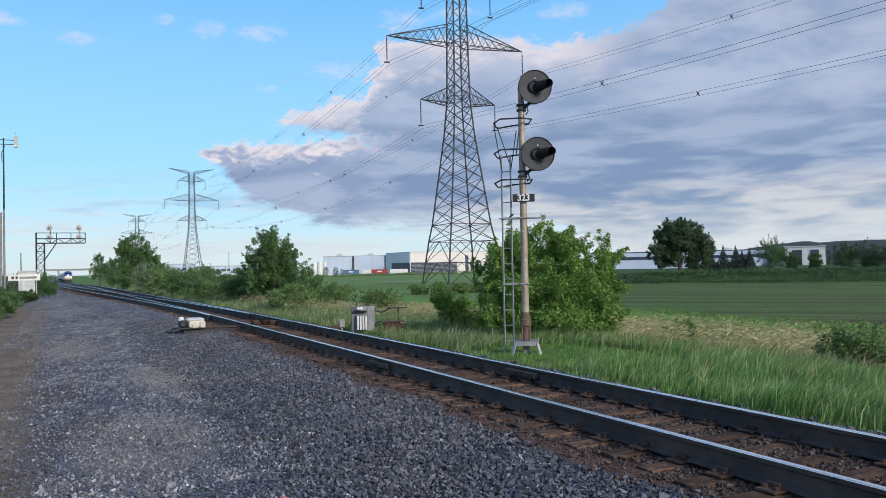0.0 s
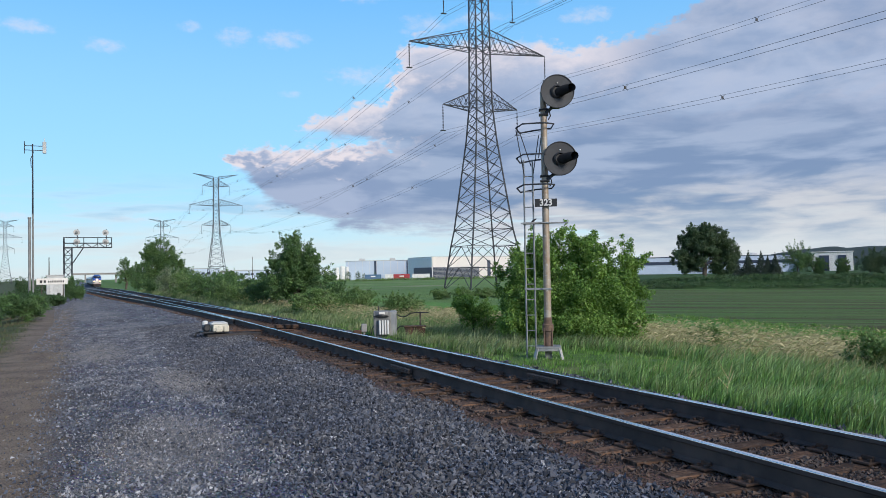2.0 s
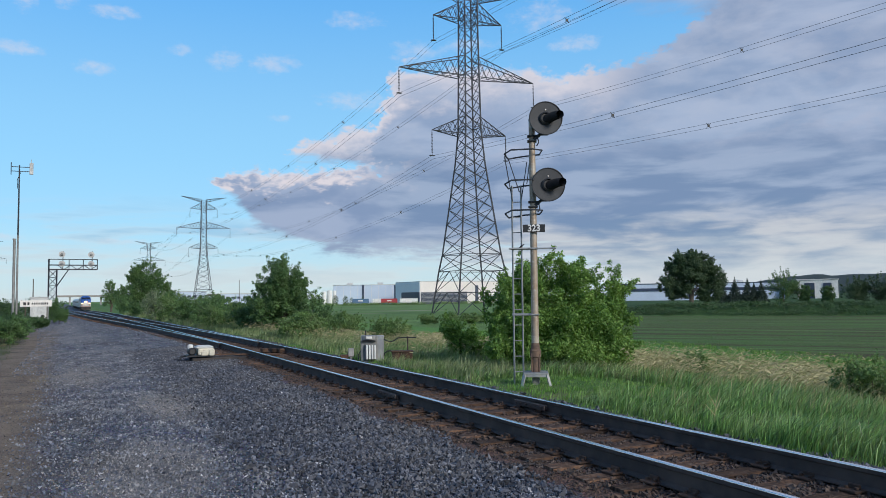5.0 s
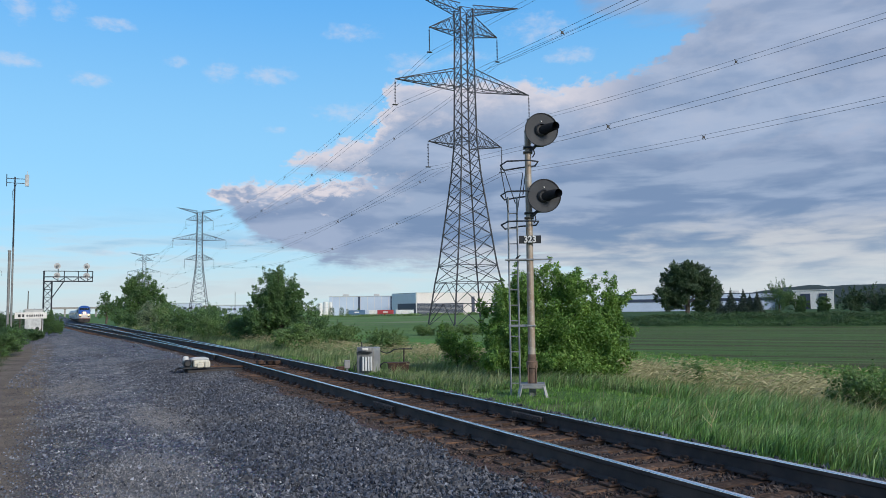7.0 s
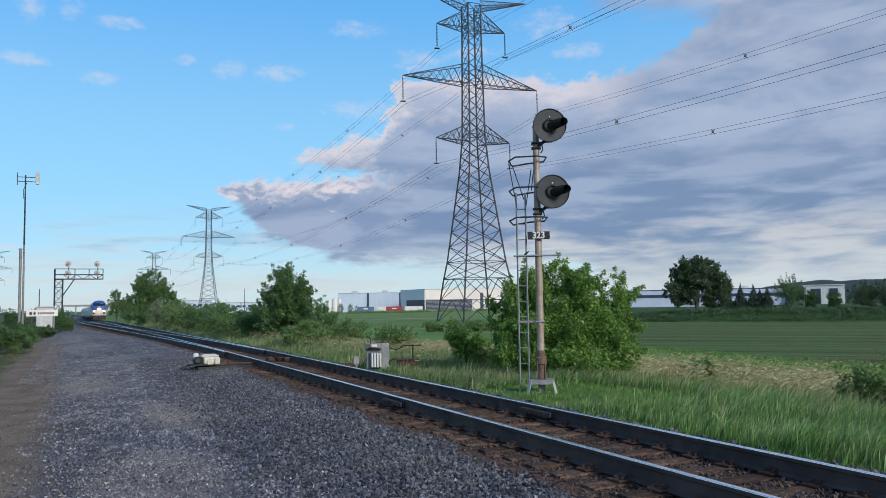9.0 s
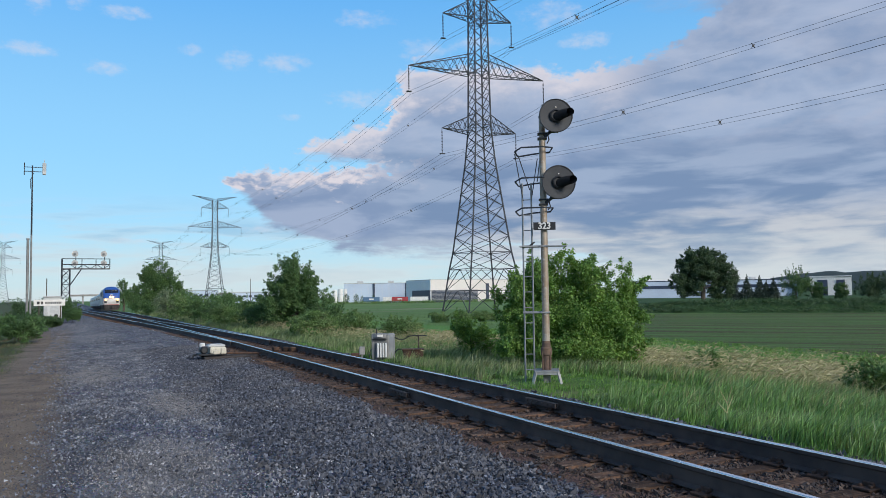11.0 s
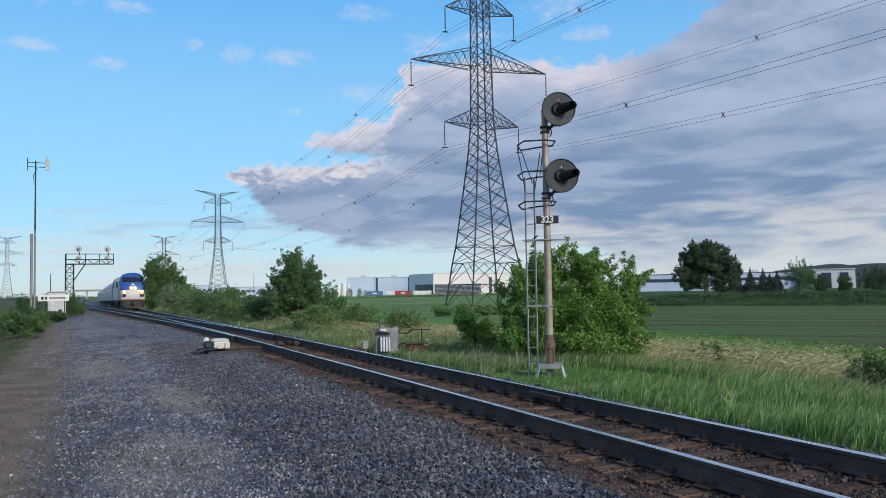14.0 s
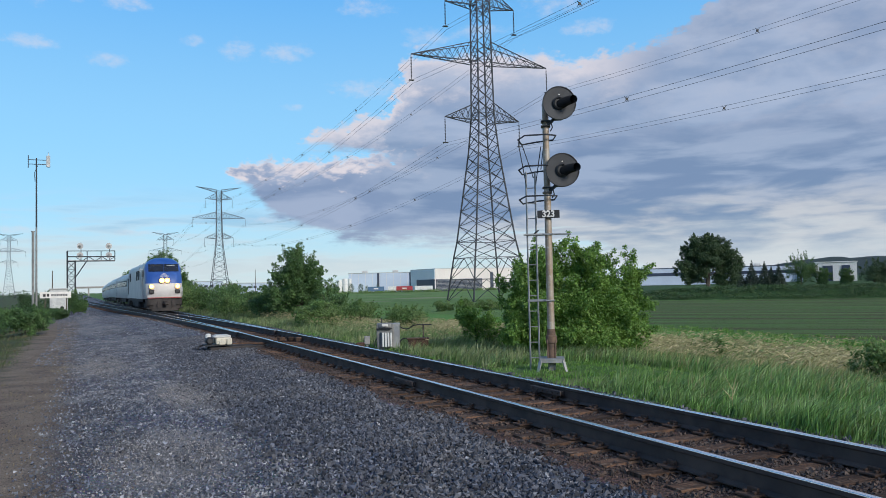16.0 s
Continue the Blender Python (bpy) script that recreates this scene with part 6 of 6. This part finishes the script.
def build_seed_heads(name, label, mat, n, xr, yr, zr, size, seed):
    """Feathery drooping heads, all bent the same way by the wind."""
    rng = np.random.default_rng(seed)
    k = rng.integers(0, n // 14, n)
    x, y = rng.uniform(*xr, n)[k] + rng.normal(size=n) * 0.28, rng.uniform(yr[0] ** 0.5, yr[1] ** 0.5, n)[k] ** 2 + rng.normal(size=n) * 0.28
    wave = 0.5 + 0.5 * np.sin(x * 0.9 + 1.6 * np.sin(y * 0.5)) * np.sin(y * 0.7 + 1)
    ok = (rng.random(n) < 0.25 + 0.75 * wave) & (x > xr[0]) & (np.hypot(x - 12.1, y - 18.2) > 1.9) & (rng.random(n) < 0.8)
    x, y = x[ok], y[ok]
    n = len(x)
    z = ground_z(x, y) + zr[0] + (zr[1] - zr[0]) * rng.random(n)
    p = np.c_[x, y, z]
    way = np.c_[0.80 + 0.35 * rng.normal(size=n), -0.45 + 0.35 * rng.normal(size=n), 0.35 + 0.45 * rng.normal(size=n)]
    way /= np.linalg.norm(way, axis=1)[:, None]
    side = np.cross(way, rng.normal(size=(n, 3)))
    side /= np.linalg.norm(side, axis=1)[:, None] + 1e-9
    L = (size * (0.6 + 0.8 * rng.random(n)))[:, None]
    V = np.stack([p - way * L * 0.5, p + side * L * 0.09, p + way * L * 0.5 - np.array([0, 0, 0.2]) * L, p - side * L * 0.09], axis=1).reshape(-1, 3)
    b = np.arange(n)[:, None] * 4
    F = np.concatenate([b + np.array([[0, 1, 2]]), b + np.array([[0, 2, 3]])], axis=1).reshape(-1, 3)
    tagged(new(name, numpy_mesh(name, V, F, mat)), label, "grass", kind="stuff")


G_LUSH = island("lush_grass", [(0.085, 0.180, 0.048), (0.190, 0.330, 0.105), (0.140, 0.235, 0.082), (0.260, 0.370, 0.155)], 0.5, 0.5, 0.35, 0.8)
G_SHORT = island("short_grass", [(0.070, 0.168, 0.028), (0.154, 0.294, 0.063), (0.105, 0.210, 0.049), (0.196, 0.308, 0.091)], 0.5, 0.3, 0.3, 0.8)
G_SEED = island("seeding_grass", [(0.213, 0.237, 0.106), (0.425, 0.375, 0.213), (0.150, 0.213, 0.075), (0.338, 0.325, 0.175)], 0.6, 0.3, 0.3, 0.4)
G_WEED = island("grey_green_weeds", [(0.101, 0.169, 0.061), (0.203, 0.270, 0.121), (0.149, 0.203, 0.095), (0.284, 0.297, 0.162)], 0.6, 0.3, 0.3, 0.7)
G_DRY = island("dry_grass", [(0.15, 0.11, 0.065), (0.30, 0.235, 0.14), (0.10, 0.085, 0.05), (0.24, 0.19, 0.11)], 0.8, 0.3, 0.2, 0.7)
G_SCRUFF = island("dull_scrub_grass", [(0.045, 0.070, 0.026), (0.090, 0.120, 0.050), (0.070, 0.062, 0.036), (0.120, 0.105, 0.062)], 0.8, 0.35, 0.15, 0.6)
near_mast = lambda x, y: (np.hypot(x - 9.7, y - 13.8) > 2.5) & (np.hypot(x - 8.4, y - 22.8) > 0.8)
build_grass("verge_grass", "tall fresh green grass beside the ballast, bent by wind", G_LUSH, 80000, (8.1, 14.5), (2.5, 16.5), (0.16, 0.40), 0.012, 0.8, 401, near_mast, 0.45, 0.10)
build_grass("verge_weeds", "mixed grey-green weeds along the rails", G_WEED, 50000, (8.15, 13.5), (15.0, 60.0), (0.12, 0.40), 0.013, 0.7, 402, near_mast, 0.5, 0.16)
build_grass("short_verge_grass", "short trodden grass round the signal's foot", G_SHORT, 50000, (7.85, 12.5), (3.0, 32.0), (0.05, 0.16), 0.012, 0.5, 403, None, 0.35, 0.09)
build_grass("seeding_grass", "pale seeding grass along the field's edge", G_SEED, 48000, (12.2, 25.5), (4.0, 40.0), (0.34, 0.72), 0.010, 0.85, 404, None, 0.6, 0.20)
build_grass("pale_stalks", "scattered pale grass stalks in the verge", G_SEED, 6000, (8.4, 13.0), (3.0, 16.0), (0.25, 0.55), 0.006, 0.8, 410, near_mast, 0.8, 0.2)
build_grass("green_undergrowth", "green grass under the pale seed heads", G_LUSH, 46000, (12.0, 26.5), (4.0, 40.0), (0.22, 0.50), 0.016, 0.7, 405, None, 0.4, 0.22)
build_grass("crop_edge", "bright green strip of young crop", G_SHORT, 30000, (25.5, 33.0), (8.0, 60.0), (0.10, 0.22), 0.022, 0.4, 406, None, 0.3, 0.15)
build_grass("dry_edge_grass", "dry brown grass at the edge of the lot", G_DRY, 9000, (-4.0, -0.45), (3.0, 26.0), (0.02, 0.09), 0.007, 0.9, 407, None, 0.9, 0.12)
build_grass("lot_edge_weeds", "low weeds at the edge of the lot", G_SCRUFF, 14000, (-7.0, -2.4), (24.0, 70.0), (0.05, 0.20), 0.012, 0.6, 408, None, 0.6, 0.2)
build_grass("far_verge", "weeds along the far rails", G_WEED, 12000, (8.0, 11.0), (60.0, 130.0), (0.2, 0.5), 0.014, 0.5, 409, None, 0.4, 0.2)
G_HEAD = island("tan_seed_heads", [(0.300, 0.270, 0.160), (0.480, 0.410, 0.270), (0.260, 0.260, 0.130), (0.420, 0.380, 0.230)], 0.7, 0.25, 0.3, 0.4)
build_seed_heads("seed_heads", "tan feathery seed heads over the verge grass", G_HEAD, 34000, (12.8, 25.0), (5.0, 36.0), (0.38, 0.80), 0.16, 411)
build_seed_heads("weed_heads", "pale seed heads among the trackside weeds", G_HEAD, 9000, (8.8, 14.5), (21.0, 60.0), (0.30, 0.60), 0.12, 412)


def build_crop():
    """Young crop in drilled rows across the field."""
    rng = np.random.default_rng(420)
    n = 60000
    deep = 36.0 + 0.76 * np.floor(rng.uniform(0, 1, n) ** 1.3 * 105)
    wide = rng.uniform(-75, 62, n)
    x, y = 0.745 * deep + 0.667 * wide, 0.667 * deep - 0.745 * wide
    patchy = np.sin(deep * 0.21 + 0.7 * np.sin(wide * 0.05)) * np.sin(wide * 0.06 + deep * 0.1)
    ok = (x > 31.0) & (y > 8.0) & (rng.random(n) < 0.75 + 0.5 * patchy)
    x, y = x[ok], y[ok]
    h = 0.03 + 0.06 * rng.random(len(x))
    V, F = blades(rng, x, y, h, 0.02 + 0.04 * rng.random(len(x)), 0.4)
    tagged(new("field_crop", numpy_mesh("field_crop", V, F, G_CROP)), "rows of low young crop across the field", "crop", kind="stuff")


G_CROP = island("young_crop", [(0.050, 0.112, 0.026), (0.095, 0.172, 0.046), (0.060, 0.118, 0.032), (0.105, 0.172, 0.056)], 0.7, 0.25, 0.2, 0.05)
build_crop()

# a bare pale weed stalk that stands out of the grass
w = Geo()
for a, b in (((0, 0, 0), (0.03, 0, 0.30)), ((0.03, 0, 0.30), (-0.10, 0.02, 0.52)), ((0.03, 0, 0.30), (0.13, 0, 0.55)), ((0.02, 0, 0.2), (0.17, 0.03, 0.40)), ((0.02, 0, 0.16), (-0.14, 0.03, 0.34))):
    w.tube(a, b, 0.008, 0.004, 5)
ob = part("weed_stalk", w, G_SEED, None, at=pose(8.55, 8.75, gz(8.55, 8.75)))
tagged(ob, "bare pale branching weed stalk in the grass", "weed")


# ---------------------------------------------------------------- stones
def rock_shape(coarse):
    """Angular seed shapes: a double pyramid for ballast, a tetrahedron for chips."""
    if coarse:
        v = [(1, 0, 0), (-0.5, 0.87, 0), (-0.5, -0.87, 0), (0.2, 0.1, 0.9), (-0.1, 0.0, -0.8)]
        f = [(0, 1, 3), (1, 2, 3), (2, 0, 3), (1, 0, 4), (2, 1, 4), (0, 2, 4)]
    else:
        v = [(1, 0, -0.4), (-0.6, 0.9, -0.4), (-0.6, -0.9, -0.4), (0, 0, 0.9)]
        f = [(0, 1, 3), (1, 2, 3), (2, 0, 3), (2, 1, 0)]
    return np.array(v, float), np.array(f)


def build_stones(name, label, mat, n, place, smin, smax, seed, sub=True, sink=0.25):
    rng = np.random.default_rng(seed)
    x, y = place(rng, n)
    n = len(x)
    v, f = rock_shape(sub)
    s = smin + (smax - smin) * rng.random(n) ** 2
    sc = s[:, None] * (0.55 + 0.95 * rng.random((n, 3)))
    q = rng.normal(size=(n, 4))
    q /= np.linalg.norm(q, axis=1)[:, None]
    w_, a, b, c = q.T
    R = np.stack([1 - 2 * (b * b + c * c), 2 * (a * b - c * w_), 2 * (a * c + b * w_), 2 * (a * b + c * w_), 1 - 2 * (a * a + c * c), 2 * (b * c - a * w_), 2 * (a * c - b * w_), 2 * (b * c + a * w_), 1 - 2 * (a * a + b * b)], axis=1).reshape(n, 3, 3)
    P = v[None] * (1 + 0.30 * rng.normal(size=(n, len(v), 1))) * sc[:, None, :]
    P = np.einsum("nij,nkj->nki", R, P)
    P += np.c_[x, y, ground_z(x, y) + s * (1 - 2 * sink) * 0.6 + s * rng.random(n) * 0.6][:, None, :]
    F = (f[None] + (np.arange(n) * len(v))[:, None, None]).reshape(-1, 3)
    tagged(new(name, numpy_mesh(name, P.reshape(-1, 3), F, mat)), label, "gravel", kind="stuff")


def near_more(rng, n, x0, x1, y0, y1):
    return rng.uniform(x0, x1, n), rng.uniform(y0 ** 0.5, y1 ** 0.5, n) ** 2


def shoulder(rng, n):
    x, y = near_more(rng, n, 1.6, 4.75, 1.2, 34.0)
    ok = rng.random(n) < np.clip((x - 1.6) / 1.3, 0, 1) * np.clip((4.55 + 0.22 * np.sin(y * 1.7) * np.sin(y * 0.43) - x) / 0.25, 0, 1)
    return x[ok], y[ok]


def lot(rng, n):
    x, y = near_more(rng, n, -1.2, 4.2, 2.0, 34.0)
    ok = rng.random(n) < np.clip((x + 0.9) / 0.9, 0.03, 1) * (0.6 + 0.4 * (np.sin(x * 1.9 + 2 * np.sin(y * 0.5)) * np.sin(y * 0.8 + x) > -0.15))
    bare = np.min([np.hypot((x - cx) / wx, (y - cy) / wy) for cx, cy, wx, wy in DUSTY], axis=0) + 0.25 * rng.normal(size=n)
    ok &= (bare > 0.9) | (rng.random(n) < 0.35)
    return x[ok], y[ok]


def far_lot(rng, n):
    y = rng.uniform(24.0 ** 0.5, 95.0 ** 0.5, n) ** 2
    x = rng.uniform(-1.6, 4.6, n) - 0.035 * np.clip(y - 40, 0, None)
    return x, y


def between(rng, n):
    x, y = near_more(rng, n, 4.25, 7.3, 1.5, 40.0)
    off = np.abs((y - 1.2 + 0.278) % 0.556 - 0.278)
    ok = ((off > 0.12) | (rng.random(n) < 0.06)) & (rng.random(n) < np.clip((x - 4.2) / 0.5, 0.15, 1))
    return x[ok], y[ok]


def dusty(rng, n):
    k = rng.integers(0, 3, n)
    d = np.array(DUSTY)[k]
    a, q = rng.uniform(0, 2 * np.pi, n), np.sqrt(rng.random(n)) * (1 + 0.25 * rng.normal(size=n))
    return d[:, 0] + d[:, 2] * q * np.cos(a), d[:, 1] + d[:, 3] * q * np.sin(a)


def dirt_edge(rng, n):
    x, y = near_more(rng, n, -2.6, 0.4, 3.0, 30.0)
    return x, y


M_DUSTY = island("pale_dusty_chips", [(0.100, 0.100, 0.106), (0.310, 0.298, 0.294), (0.060, 0.063, 0.072), (0.260, 0.250, 0.250)], 0.9, 0.45)
M_CLOD = island("brown_clods", [(0.055, 0.045, 0.039), (0.190, 0.158, 0.130), (0.042, 0.038, 0.037), (0.160, 0.145, 0.130)], 0.95, 0.45)
build_stones("ballast", "dark grey crushed-stone ballast on the track shoulder", M_STONE, 100000, shoulder, 0.012, 0.034, 501, True)
build_stones("lot_gravel", "fine grey gravel strewn over the lot", M_CHIP, 130000, lot, 0.007, 0.023, 502, False)
build_stones("dusty_gravel", "pale dusty chips in the worn patches of the lot", M_DUSTY, 28000, dusty, 0.004, 0.014, 506, False)
build_stones("edge_clods", "brown crumbs of earth along the edge of the lot", M_CLOD, 18000, dirt_edge, 0.004, 0.014, 507, False)
build_stones("far_lot_gravel", "coarser gravel over the far end of the lot", M_CHIP, 30000, far_lot, 0.010, 0.028, 505, False)
build_stones("track_ballast", "rust-stained stones between the ties", M_DIRTY, 56000, between, 0.010, 0.030, 503, True, 0.35)
build_stones("far_side_ballast", "dark ballast along the far rail", M_STONE, 7000, lambda r, n: near_more(r, n, 7.2, 8.1, 1.5, 40.0), 0.016, 0.040, 504, True)
M_SCRAP = worn("faded_red", (0.55, 0.12, 0.12), (0.45, 0.14, 0.14), 20, 0.6, 0, None, 60, bumpy=0)
red = part("litter", Geo().box((0, 0, 0), (0.11, 0.06, 0.03), 0.008, Matrix.Rotation(0.4, 3, "Y")), M_SCRAP, None, at=pose(1.72, 6.72, gz(1.72, 6.72) + 0.022, 0, 0, 30))
tagged(red, "small faded red scrap lying on the gravel", "litter")

# ---------------------------------------------------------------- ties and plates, the small pieces last
plate_geo = Geo().box((0, 0, 0.012), (0.40, 0.20, 0.024), 0.006)
for px in (-0.13, 0.13):
    for py in (-0.055, 0.055):
        plate_geo.box((px, py, 0.035), (0.035, 0.035, 0.03), 0.006)
for px in (-0.085, 0.085):
    plate_geo.box((px, 0.0, 0.045), (0.03, 0.13, 0.05), 0.008)
PLATE = plate_geo.mesh("tie_plate", M_PLATE)


def tie_mesh(seed, length):
    r = random.Random(seed)
    rings = []
    for k in range(7):
        u = k / 6
        x = (u - 0.5) * length
        j = [r.uniform(-0.008, 0.008) for _ in range(6)]
        rings.append([(x, -0.115 + j[0], -0.17), (x, 0.115 + j[1], -0.17), (x, 0.115 + j[2], -0.014), (x, 0.10 + j[3], -0.002 + j[4] * 0.3), (x, -0.10 + j[3], -0.002 + j[5] * 0.3), (x, -0.115 + j[5], -0.014)])
    return Geo().loft(rings).mesh("tie", M_TIE)


TIES = [tie_mesh(k, 2.6) for k in range(6)]
rt = random.Random(4)
y = 1.2
while y < 96:
    xr = float(along(R_KNOTS, y)[0])
    if 40 < y < 78:
        xl = float(along(L_KNOTS, y)[0])
        t = part("tie", tie_mesh(int(y * 10), 2.6 + xr - xl), None, track_r, at=pose((xr + xl) / 2, y, -0.04))
    else:
        t = part("tie", TIES[rt.randrange(6)], None, track_r, at=pose(xr + rt.uniform(-0.05, 0.05), y, rt.uniform(-0.040, -0.022), 0, 0, rt.uniform(-1.2, 1.2)))
    if y < 34:
        for sx in (-1, 1):
            part("tie_plate", PLATE, None, t, at=pose(sx * GAUGE / 2, 0, 0.004))
    y += 0.556
y = 78.0
while y < 130:
    part("tie", TIES[rt.randrange(6)], None, track_l, at=pose(float(along(L_KNOTS, y)[0]), y, -0.04 + float(line_dip(y))))
    y += 0.556
for side, yj in ((-1, 13.4), (1, 10.9), (-1, 25.2)):
    for k in (-1, 1):
        g = Geo().box((k * 0.022, 0, 0.085), (0.024, 0.92, 0.080), 0.006)
        for b in range(6):
            g.tube((k * 0.03, -0.38 + b * 0.152, 0.09), (k * 0.050, -0.38 + b * 0.152, 0.09), 0.017, 0.017, 6)
        part("joint_bar", g, M_RAIL, track_r, "dark bolted joint bar", at=pose(5.95 + side * GAUGE / 2, yj, 0))
# switch: guard timbers and blocks between the rails at the points
for bx, by in ((6.05, 27.6), (6.32, 27.3), (6.52, 27.0)):
    part("block", Geo().box((0, 0, 0.05), (0.20, 0.34, 0.14), 0.02), M_TIE, track_r, at=pose(bx, by, 0))


# ---------------------------------------------------------------- motion of the train
def motions():
    for ob, back in TRAIN:
        walk(ob, [(t, track_pose(R_KNOTS, 65.6 + 17.2 * (16.0 - t) + back, RAIL_TOP)) for t in range(0, 17)])


motions()
